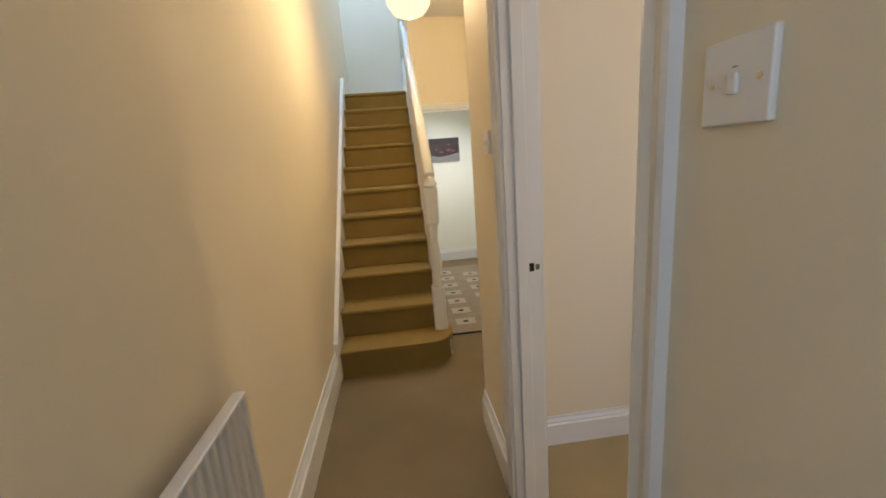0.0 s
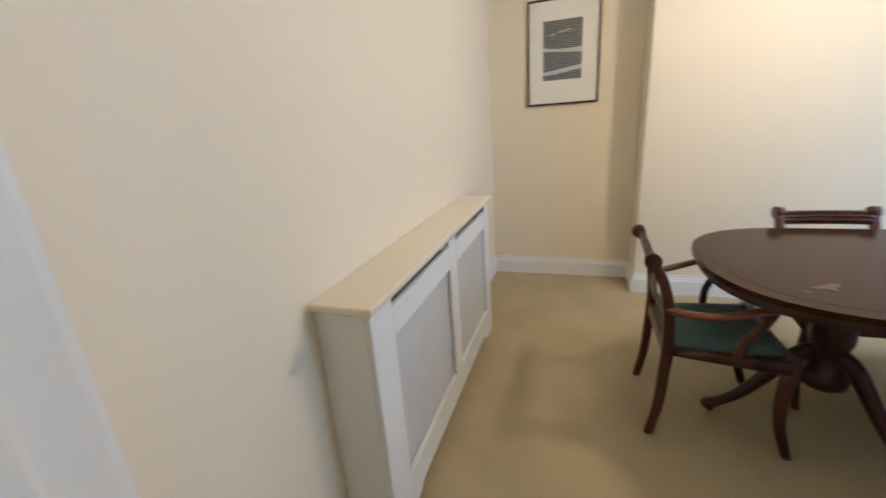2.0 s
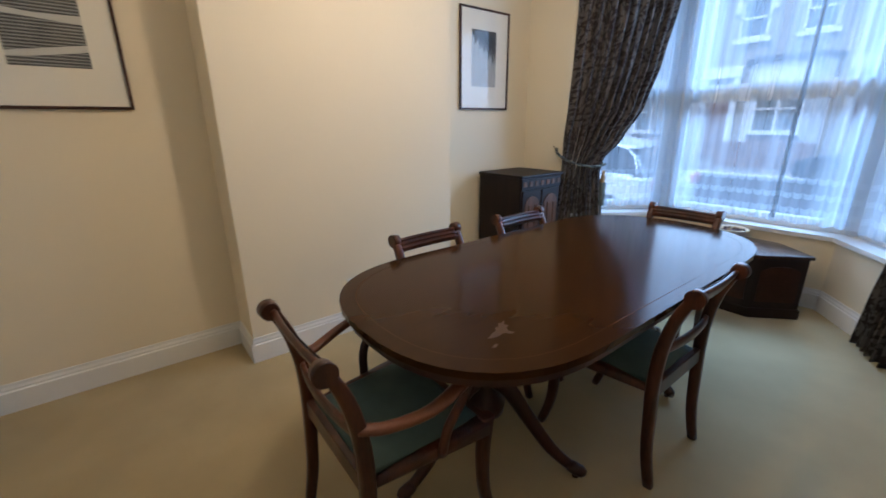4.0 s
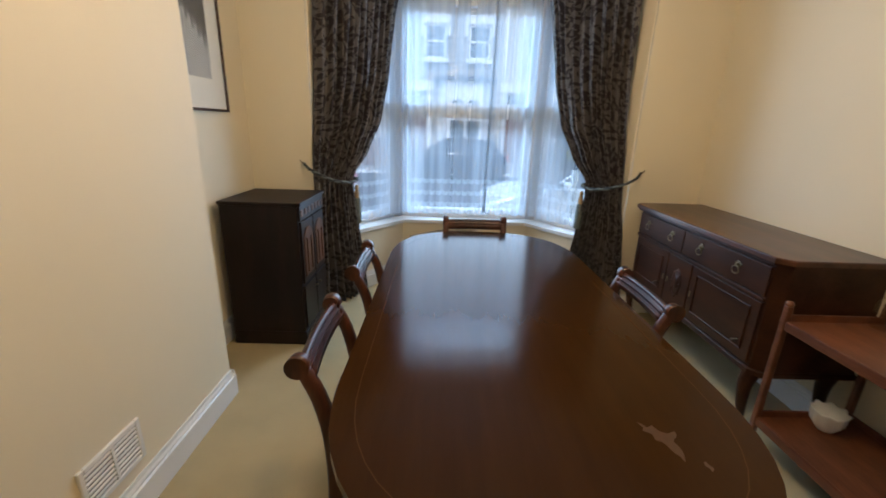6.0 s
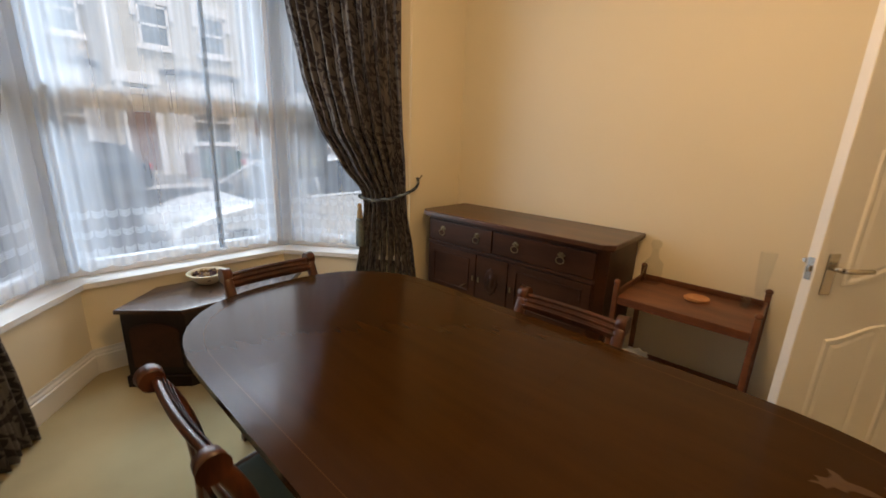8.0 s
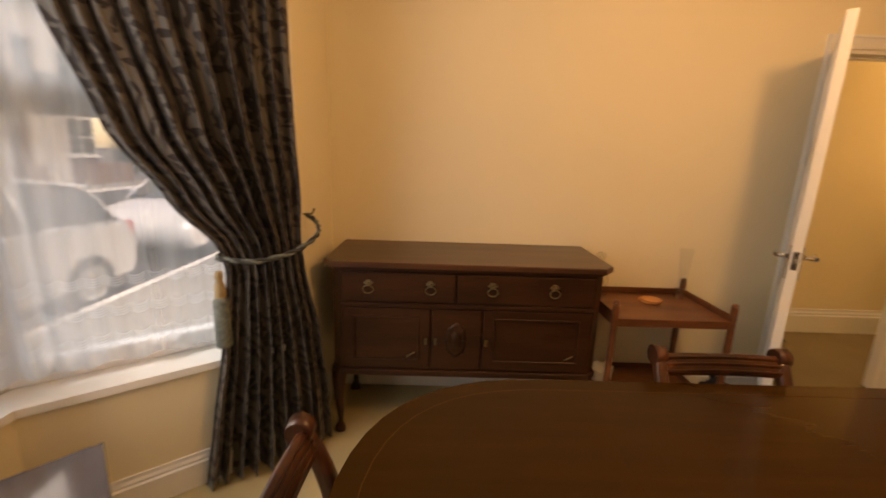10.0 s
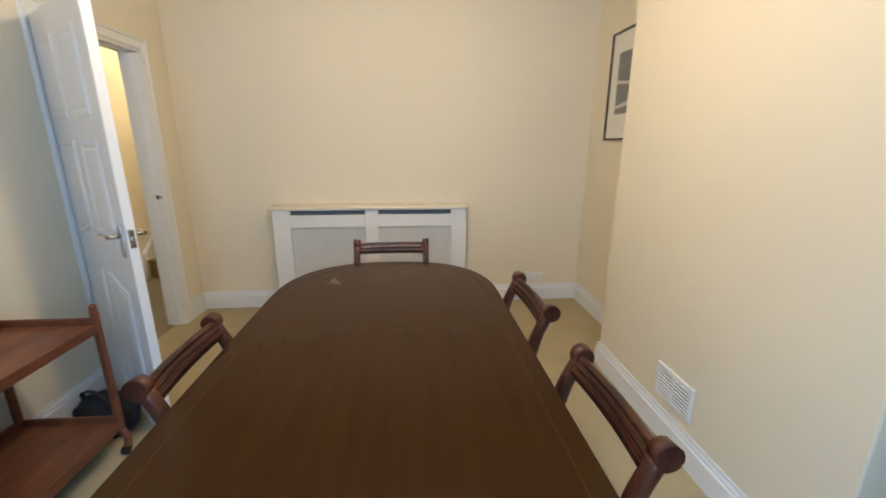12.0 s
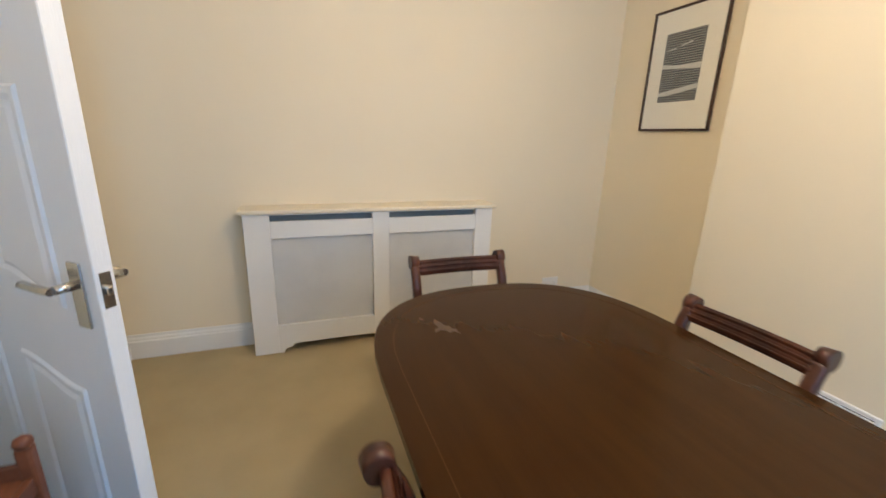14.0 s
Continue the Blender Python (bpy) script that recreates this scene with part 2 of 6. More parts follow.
CARW = mat("white_car_paint", (0.74, 0.75, 0.76), 0.22, vary=0.01, bump=0, coat=0.7)
CARS = mat("silver_car_paint", (0.60, 0.62, 0.63), 0.3, metal=0.1, vary=0.01, bump=0, coat=0.6)
CARD = mat("dark_blue_car_paint", (0.02, 0.028, 0.045), 0.2, vary=0.02, bump=0, coat=0.7)
CARG = mat("dark_car_glass", (0.03, 0.035, 0.04), 0.06, vary=0.01, bump=0)
TYRE = mat("black_rubber", (0.02, 0.02, 0.02), 0.8, vary=0.05, bump=0)
REDL = mat("red_lamp_lens", (0.55, 0.02, 0.02), 0.2, vary=0.02, bump=0)
WINDK = mat("dark_room_glass", (0.12, 0.15, 0.17), 0.08, vary=0.2, scale=2, bump=0)
GREENP = mat("green_bin_plastic", (0.05, 0.10, 0.07), 0.5, vary=0.05, bump=0)
BLUEP = mat("blue_painted_metal", (0.10, 0.22, 0.50), 0.4, vary=0.05, bump=0)
SIGNB = mat("black_sign_board", (0.02, 0.02, 0.025), 0.5, vary=0.02, bump=0)
SIGNY = mat("yellow_sign_paint", (0.75, 0.62, 0.05), 0.5, vary=0.02, bump=0)


def shade_glass():
    """Lit milky glass of the hall lamp."""
    m = bpy.data.materials.new("lit_milky_glass")
    m.use_nodes = True
    t, N, L, b = nodes_of(m)
    b.inputs["Base Color"].default_value = (0.88, 0.62, 0.26, 1)
    b.inputs["Roughness"].default_value = 0.3
    b.inputs["Emission Color"].default_value = (1, 0.66, 0.28, 1)
    b.inputs["Emission Strength"].default_value = 0.85
    return m


def net():
    """Sheer voile: part open weave, part scattering cloth, closer along its lace hem."""
    m = bpy.data.materials.new("white_net_voile")
    m.use_nodes = True
    t, N, L, b = nodes_of(m)
    N.remove(b)
    uv = N.new("ShaderNodeUVMap")
    sep = N.new("ShaderNodeSeparateXYZ")
    L.new(uv.outputs[0], sep.inputs[0])

    def mth(op, a, c=None, d=None):
        n = N.new("ShaderNodeMath")
        n.operation = op
        for k, v in enumerate((a, c, d)):
            if v is None:
                continue
            if isinstance(v, (int, float)):
                n.inputs[k].default_value = v
            else:
                L.new(v, n.inputs[k])
        return n.outputs[0]
    u, v = sep.outputs[0], sep.outputs[1]
    cell = mth("SUBTRACT", mth("FRACT", mth("MULTIPLY", u, 12.0)), 0.5)
    vv = mth("SUBTRACT", v, mth("MULTIPLY", mth("MULTIPLY", cell, cell), 0.075))
    bands = [mth("LESS_THAN", mth("ABSOLUTE", mth("SUBTRACT", vv, q)), 0.02) for q in (0.30, 0.19, 0.08)]
    fan = mth("LESS_THAN", mth("ABSOLUTE", cell), 0.44)
    stripes = mth("MULTIPLY_ADD", mth("LESS_THAN", mth("FRACT", mth("MULTIPLY", vv, 105.0)), 0.5), 0.75, 0.25)
    lace = mth("MULTIPLY", mth("MULTIPLY", mth("ADD", mth("ADD", bands[0], bands[1]), bands[2]), stripes), fan)
    ns, fold = N.new("ShaderNodeTexNoise"), N.new("ShaderNodeMapping")
    fold.inputs["Scale"].default_value = (9.0, 0.35, 1)
    ns.inputs["Scale"].default_value, ns.inputs["Detail"].default_value = 1.0, 3
    L.new(uv.outputs[0], fold.inputs[0])
    L.new(fold.outputs[0], ns.inputs["Vector"])
    streak = mth("MULTIPLY", mth("SUBTRACT", ns.outputs[0], 0.5), 0.6)
    ends = [mth("SUBTRACT", 1.5, mth("MULTIPLY", mth("ABSOLUTE", mth("SUBTRACT", u, q)), 3.6)) for q in (1.30, 3.10)]
    gather = mth("MULTIPLY", mth("MINIMUM", mth("MAXIMUM", mth("MAXIMUM", ends[0], ends[1]), 0.0), 1.0), 0.56)
    cloth = mth("MAXIMUM", mth("ADD", streak, NET_COVER), 0.12)
    dens = mth("MINIMUM", mth("ADD", mth("ADD", gather, cloth), mth("MULTIPLY", lace, 0.26)), 0.97)
    tr, df, tl = N.new("ShaderNodeBsdfTransparent"), N.new("ShaderNodeBsdfDiffuse"), N.new("ShaderNodeBsdfTranslucent")
    df.inputs[0].default_value, tl.inputs[0].default_value = (0.80, 0.86, 0.91, 1), (0.79, 0.86, 0.93, 1)
    m1, m2 = N.new("ShaderNodeMixShader"), N.new("ShaderNodeMixShader")
    m1.inputs[0].default_value = 0.6
    L.new(df.outputs[0], m1.inputs[1])
    L.new(tl.outputs[0], m1.inputs[2])
    L.new(dens, m2.inputs[0])
    L.new(tr.outputs[0], m2.inputs[1])
    L.new(m1.outputs[0], m2.inputs[2])
    L.new(m2.outputs[0], N["Material Output"].inputs[0])
    return m


def curtain_cloth():
    """Grey-brown jacquard: upright bamboo stems in short dark bars, with scattered dark leaves."""
    m = bpy.data.materials.new("dark_leaf_jacquard")
    m.use_nodes = True
    t, N, L, b = nodes_of(m)
    uv = N.new("ShaderNodeUVMap")

    def calc(op, a, c):
        n = N.new("ShaderNodeMath")
        n.operation = op
        for k, v in enumerate((a, c)):
            if isinstance(v, (int, float)):
                n.inputs[k].default_value = v
            else:
                L.new(v, n.inputs[k])
        return n.outputs[0]

    def leaves(rot, length, width, half, offset):
        """Pointed leaves, a length long and a width apart, turned by rot, one in each cell."""
        mp = N.new("ShaderNodeMapping")
        mp.vector_type = "TEXTURE"
        mp.inputs["Rotation"].default_value = (0, 0, rot)
        mp.inputs["Scale"].default_value = (length, width, 1)
        mp.inputs["Location"].default_value = (offset, offset * 1.7, 0)
        L.new(uv.outputs[0], mp.inputs[0])
        v = N.new("ShaderNodeTexVoronoi")
        v.inputs["Scale"].default_value = 1.0
        v.inputs["Randomness"].default_value = 0.75
        L.new(mp.outputs[0], v.inputs["Vector"])
        d, sep = N.new("ShaderNodeVectorMath"), N.new("ShaderNodeSeparateXYZ")
        d.operation = "SUBTRACT"
        L.new(mp.outputs[0], d.inputs[0])
        L.new(v.outputs["Position"], d.inputs[1])
        L.new(d.outputs[0], sep.inputs[0])
        x2 = calc("MULTIPLY", calc("MULTIPLY", sep.outputs[0], sep.outputs[0]), half / 0.22)
        return calc("LESS_THAN", calc("ADD", calc("ABSOLUTE", sep.outputs[1], 0.0), x2), half)
    a1 = leaves(0.75, 0.19, 0.062, 0.22, 0.3)
    a2 = leaves(-0.8, 0.19, 0.062, 0.22, 3.1)
    a3 = leaves(1.35, 0.2, 0.065, 0.2, 7.7)
    a4 = leaves(0.06, 0.12, 0.062, 0.21, 12.9)

    def cluster(x, offset, cut):
        mp = N.new("ShaderNodeMapping")
        mp.inputs["Location"].default_value = (offset, offset, 0)
        L.new(uv.outputs[0], mp.inputs[0])
        q = N.new("ShaderNodeTexNoise")
        q.inputs["Scale"].default_value, q.inputs["Detail"].default_value = 7.0, 1
        L.new(mp.outputs[0], q.inputs["Vector"])
        g = N.new("ShaderNodeMath")
        g.operation = "GREATER_THAN"
        g.inputs[1].default_value = cut
        L.new(q.outputs[0], g.inputs[0])
        m_ = N.new("ShaderNodeMath")
        m_.operation = "MULTIPLY"
        L.new(g.outputs[0], m_.inputs[0])
        L.new(x, m_.inputs[1])
        return m_.outputs[0]
    a1, a2, a3, a4 = cluster(a1, 0.0, 0.50), cluster(a2, 5.0, 0.50), cluster(a3, 11.0, 0.52), cluster(a4, 17.0, 0.47)

    def mx(x, y):
        c = N.new("ShaderNodeMath")
        c.operation = "MAXIMUM"
        L.new(x, c.inputs[0])
        L.new(y, c.inputs[1])
        return c.outputs[0]
    a = mx(mx(a1, a2), mx(a3, a4))
    col = N.new("ShaderNodeMix")
    col.data_type = "RGBA"
    col.inputs[6].default_value, col.inputs[7].default_value = (0.078, 0.067, 0.059, 1), (0.014, 0.007, 0.007, 1)
    L.new(a, col.inputs[0])
    L.new(col.outputs[2], b.inputs["Base Color"])
    rg = N.new("ShaderNodeMapRange")
    rg.inputs[3].default_value, rg.inputs[4].default_value = 0.5, 0.8
    L.new(a, rg.inputs[0])
    L.new(rg.outputs[0], b.inputs["Roughness"])
    b.inputs["Sheen Weight"].default_value = 0.15
    return m


NET_COVER = 0.35
LAMPGLASS, NET, JACQ = shade_glass(), net(), curtain_cloth()

# ---- mesh helpers ----


def box_into(bm, x0, x1, y0, y1, z0, z1, bevel=0.0, segs=2):
    r = bmesh.ops.create_cube(bm, size=1)
    for v in r["verts"]:
        v.co = Vector(((x0 + x1) / 2 + v.co.x * (x1 - x0), (y0 + y1) / 2 + v.co.y * (y1 - y0), (z0 + z1) / 2 + v.co.z * (z1 - z0)))
    if bevel:
        edges = list({e for v in r["verts"] for e in v.link_edges})
        bmesh.ops.bevel(bm, geom=edges, offset=bevel, segments=segs, affect="EDGES", profile=0.5)
    return bm


def box(x0, x1, y0, y1, z0, z1, bevel=0.0, segs=2):
    return box_into(bmesh.new(), x0, x1, y0, y1, z0, z1, bevel, segs)


def prism_into(bm, pts, z0, z1, bevel=0.0):
    """A plan outline, given anticlockwise, raised from z0 to z1."""
    lo = [bm.verts.new((x, y, z0)) for x, y in pts]
    hi = [bm.verts.new((x, y, z1)) for x, y in pts]
    n = len(pts)
    bm.faces.new(lo[::-1])
    top = bm.faces.new(hi)
    for i in range(n):
        bm.faces.new((lo[i], lo[(i + 1) % n], hi[(i + 1) % n], hi[i]))
    if bevel:
        bmesh.ops.bevel(bm, geom=list(top.edges), offset=bevel, segments=3, affect="EDGES", profile=0.5)
    return bm


def prism(pts, z0, z1, bevel=0.0):
    return prism_into(bmesh.new(), pts, z0, z1, bevel)


def plate(pts, depth, axis="y", at=0.0, bevel=0.0):
    """An outline in the upright plane across the axis (x, z for y; y, z for x), made depth thick from at."""
    bm = prism(pts, 0, depth, bevel)
    for v in bm.verts:
        a, c, d = v.co
        v.co = (a, at + d, c) if axis == "y" else (at + d, a, c)
    bmesh.ops.recalc_face_normals(bm, faces=bm.faces)
    return bm


def lathe_into(bm, prof, x=0, y=0, z=0, n=20):
    """Rings of (radius, height)."""
    rings = []
    for r, h in prof:
        rings.append([bm.verts.new((x + r * math.cos(2 * math.pi * k / n), y + r * math.sin(2 * math.pi * k / n), z + h)) for k in range(n)])
    for a, b in zip(rings, rings[1:]):
        for k in range(n):
            f = bm.faces.new((a[k], a[(k + 1) % n], b[(k + 1) % n], b[k]))
            f.smooth = True
    bm.faces.new(rings[0][::-1])
    bm.faces.new(rings[-1])
    return bm


def lathe(prof, x=0, y=0, z=0, n=20):
    return lathe_into(bmesh.new(), prof, x, y, z, n)


def tube_into(bm, pts, radii, n=8, flat=1.0, up=(0, 0, 1), square=False):
    """A bar swept along points; radii: (half width, half height) or one number at each point."""
    pts = [Vector(p) for p in pts]
    rings = []
    for i, p in enumerate(pts):
        d = (pts[min(i + 1, len(pts) - 1)] - pts[max(i - 1, 0)]).normalized()
        s = d.cross(Vector(up))
        s = s.normalized() if s.length > 1e-4 else Vector((1, 0, 0))
        u = s.cross(d).normalized()
        r = radii[i] if isinstance(radii, (list, tuple)) and isinstance(radii[0], (list, tuple, int, float)) and len(radii) == len(pts) else radii
        a, b = r if isinstance(r, (list, tuple)) else (r, r * flat)
        ring = []
        for k in range(n):
            t = 2 * math.pi * (k + 0.5) / n
            c, q = math.cos(t), math.sin(t)
            if square:
                c, q = math.copysign(abs(c) ** 0.45, c), math.copysign(abs(q) ** 0.45, q)
            ring.append(bm.verts.new(p + s * c * a + u * q * b))
        rings.append(ring)
    for A, B in zip(rings, rings[1:]):
        for k in range(n):
            f = bm.faces.new((A[k], A[(k + 1) % n], B[(k + 1) % n], B[k]))
            f.smooth = True
    bm.faces.new(rings[0][::-1])
    bm.faces.new(rings[-1])
    return bm


def tube(pts, radii, n=8, flat=1.0, up=(0, 0, 1), square=False):
    return tube_into(bmesh.new(), pts, radii, n, flat, up, square)


def smooth_path(pts, n=4):
    """Points of a smooth curve through the given ones."""
    P = [Vector(p) for p in pts]
    out = []
    for i in range(len(P) - 1):
        a, b, c, d = P[max(i - 1, 0)], P[i], P[i + 1], P[min(i + 2, len(P) - 1)]
        for k in range(n):
            t = k / n
            out.append(0.5 * ((2 * b) + (c - a) * t + (2 * a - 5 * b + 4 * c - d) * t * t + (3 * b - a - 3 * c + d) * t ** 3))
    out.append(P[-1])
    return out


def mesh_object(name, bm, material):
    bmesh.ops.recalc_face_normals(bm, faces=bm.faces)
    me = bpy.data.meshes.new(name)
    bm.to_mesh(me)
    bm.free()
    me.materials.append(material)
    return new(name, me)


def part(name, bm, material, parent, label=""):
    ob = mesh_object(name, bm, material)
    ob.parent = parent
    return tagged(ob, label)


def thing(name, label, category, x=0, y=0, z=0, rz=0, group=""):
    ob = new(name)
    ob.empty_display_size = 0.1
    ob.matrix_basis = pose(x, y, z, 0, 0, rz)
    return tagged(ob, label, category, group)


def structure(name, bm, material, label=""):
    return tagged(mesh_object(name, bm, material), label, kind="structure")


# ---- plan ----
W, H = 3.31, 2.70                    # dining room width, ceiling height
SY = -3.78                           # south wall, room face
HX = -0.12                           # hall face of the partition
HL = -1.0                           # far wall of the hall
D0, D1 = -1.11, -0.33                # doorway
BX = 3.01                           # front of the chimney breast
B0, B1 = -1.13, -2.62                # its ends
BAY = [(0.53, SY), (1.11, -4.54), (2.28, -4.54), (2.86, SY)]
OUT = [(0.33, SY - 0.05), (1.02, -4.80), (2.37, -4.80), (3.06, SY - 0.05)]


def rect(x0, x1, y0, y1):
    return [(x0, y0), (x1, y0), (x1, y1), (x0, y1)]


def ogee_skirting(bm, p, q, h, t, side):
    """A moulded skirting from p to q in plan; side: the unit way it stands out from the wall."""
    prof = [(0, 0), (t, 0), (t, h * 0.72), (t * 0.62, h * 0.76), (t * 0.7, h * 0.82), (t * 0.35, h * 0.9), (t * 0.3, h), (0, h)]
    rings = []
    for c in (p, q):
        rings.append([bm.verts.new((c[0] + side[0] * a, c[1] + side[1] * a, z)) for a, z in prof])
    n = len(prof)
    for k in range(n):
        bm.faces.new((rings[0][k], rings[1][k], rings[1][(k + 1) % n], rings[0][(k + 1) % n]))
    bm.faces.new(rings[0][::-1])
    bm.faces.new(rings[1])
    return bm


def skirting(p, q, side, h=0.15, t=0.018, m=None):
    return structure("baseboard", ogee_skirting(bmesh.new(), p, q, h, t, side), m or GLOSSW)


# floors and ceilings
structure("floor", prism([(HX + 0.05, -2.6), (0.0, -2.6), (0.0, SY - 0.1), (0.53, SY - 0.1), (1.05, -4.6), (2.34, -4.6), (2.86, SY - 0.1), (W + 0.1, SY - 0.1), (W + 0.1, 0.07), (HX + 0.05, 0.07)], -0.1, 0), CARPET)
structure("floor", prism([(HL - 0.1, -2.7), (HX + 0.05, -2.7), (HX + 0.05, 0.07), (0.68, 0.07), (0.68, 4.0), (HL - 0.1, 4.0)], -0.1, 0), HALLC)
structure("ceiling", prism([(HL - 0.1, -2.6), (-0.05, -2.6), (-0.05, -5.0), (W + 0.1, -5.0), (W + 0.1, 0.16), (0.63, 0.16), (0.63, 2.5), (-0.19, 2.5), (-0.19, 0.95), (HL - 0.1, 0.95)], H, H + 0.12), CEIL)
structure("ceiling", prism(rect(-0.17, 0.69, 2.5, 3.9), 2.3, 2.36), CEIL)
structure("ceiling", prism(rect(HL - 0.1, 0.0, 0.9, 4.3), 4.95, 5.0), CEIL)
# dining room
structure("wall_north", box(HX, W + 0.12, 0, 0.14, 0, H), CREAM)
structure("wall_east", box(W, W + 0.12, SY - 0.15, 0, 0, H), CREAM)
structure("wall_chimney_breast", box(BX, W, B1, B0, 0, H, 0.004, 1), CREAM)
structure("wall_west", box(HX, 0, SY - 0.15, D0, 0, H), CREAM)
structure("wall_west", box(HX, 0, D1, 0, 0, H), CREAM)
structure("wall_west", box(HX, 0, D0, D1, 2.0, H), CREAM)
structure("wall_south", prism([(0, SY - 0.15), (0.43, SY - 0.15), (BAY[0][0], SY), (0, SY)], 0, H), CREAM)
structure("wall_south", prism([(BAY[3][0], SY), (2.96, SY - 0.15), (W, SY - 0.15), (W, SY)], 0, H), CREAM)
for i in range(3):
    a, b, c, d = BAY[i], BAY[i + 1], OUT[i + 1], OUT[i]
    structure("wall_bay", prism([a, d, c, b], 0, 0.52), CREAM)
    e = 0.0
    structure("wall_bay_head", prism([a, d, c, b], 2.48, H), CREAM)
structure("wall_bay_return", prism([(BAY[0][0] + 0.002, SY - 0.002), (0.66, -3.95), (0.672, -3.94), (0.545, SY - 0.002)], 0.55, 2.48), CREAM)
structure("wall_bay_return", prism([(2.845, SY - 0.002), (2.738, -3.915), (2.75, -3.924), (BAY[3][0] - 0.002, SY - 0.002)], 0.55, 2.48), CREAM)
# hall
structure("wall_hall_west", box(HL - 0.12, HL, -2.6, 4.3, 0, 5.0), CREAM)
structure("wall_hall_south", box(HL, HX, -2.72, -2.6, 0, H), CREAM)
structure("front_door", box(-0.98, -0.2, -2.6, -2.57, 0, 2.0, 0.003), GLOSSW)
structure("wall_hall_east", box(HX, HX + 0.012, 0.14, 0.24, 0, H), CREAM)
structure("wall_lobby", box(HX + 0.012, 0.58, 0.14, 0.24, 0, H), CREAM)
structure("wall_lobby_east", box(0.56, 0.68, 0.24, 3.86, 0, H), PALE)
structure("wall_lobby_north", box(-0.27, 0.56, 3.86, 3.98, 0, H), PALE)
structure("wall_lobby_header", box(-0.25, 0.56, 2.42, 2.52, 1.93, H), CREAM)
structure("trim", box(-0.19, 0.56, 2.395, 2.54, 1.87, 1.93, 0.006), GLOSSW)
structure("trim", box(0.46, 0.56, 2.395, 2.54, 0, 1.87, 0.006), GLOSSW)
structure("wall_stair_back", box(HL, -0.1, 4.15, 4.3, 0, 5.0), LANDING)
structure("wall_stair_east", box(-0.27, -0.21, 2.9, 4.15, 2.70, 5.0), LANDING)
structure("wall_upper_hall", box(HL, -0.21, 0.83, 0.95, H + 0.12, 5.0), CREAM)
structure("wall_upper_side", box(-0.25, -0.19, 0.95, 2.9, H + 0.0, 5.0), LANDING)
# skirtings
T = 0.018
skirting((0.0, 0), (0.695, 0), (0, -1))
skirting((2.255, 0), (W, 0), (0, -1))
skirting((0, D1 + 0.07), (0, -T), (1, 0))
skirting((0, SY + T), (0, D0 - 0.07), (1, 0))
skirting((W, B0), (W, -T), (-1, 0))
skirting((BX - T, B0), (W - T, B0), (0, 1))
skirting((BX, B1), (BX, B0), (-1, 0))
skirting((BX - T, B1), (W - T, B1), (0, -1))
skirting((W, SY + T), (W, B1 - T), (-1, 0))
skirting((0, SY), (0.5, SY), (0, 1))
skirting((2.86, SY), (W, SY), (0, 1))
for i in range(3):
    a, b = Vector((*BAY[i], 0)), Vector((*BAY[i + 1], 0))
    d = (b - a).normalized()
    skirting(BAY[i], BAY[i + 1], (-d.y, d.x))
skirting((HL, -2.6), (HL, 0.86), (1, 0), 0.21, 0.022)
skirting((HX, D1 + 0.07), (HX, 0.24), (-1, 0), 0.19)
skirting((HX, -2.6), (HX, D0 - 0.07), (-1, 0), 0.19)
skirting((-0.25, 3.86), (0.56, 3.86), (0, -1), 0.16)
skirting((0.56, 2.54), (0.56, 3.84), (-1, 0), 0.16)
skirting((0.56, 0.24), (0.56, 2.39), (-1, 0), 0.16)


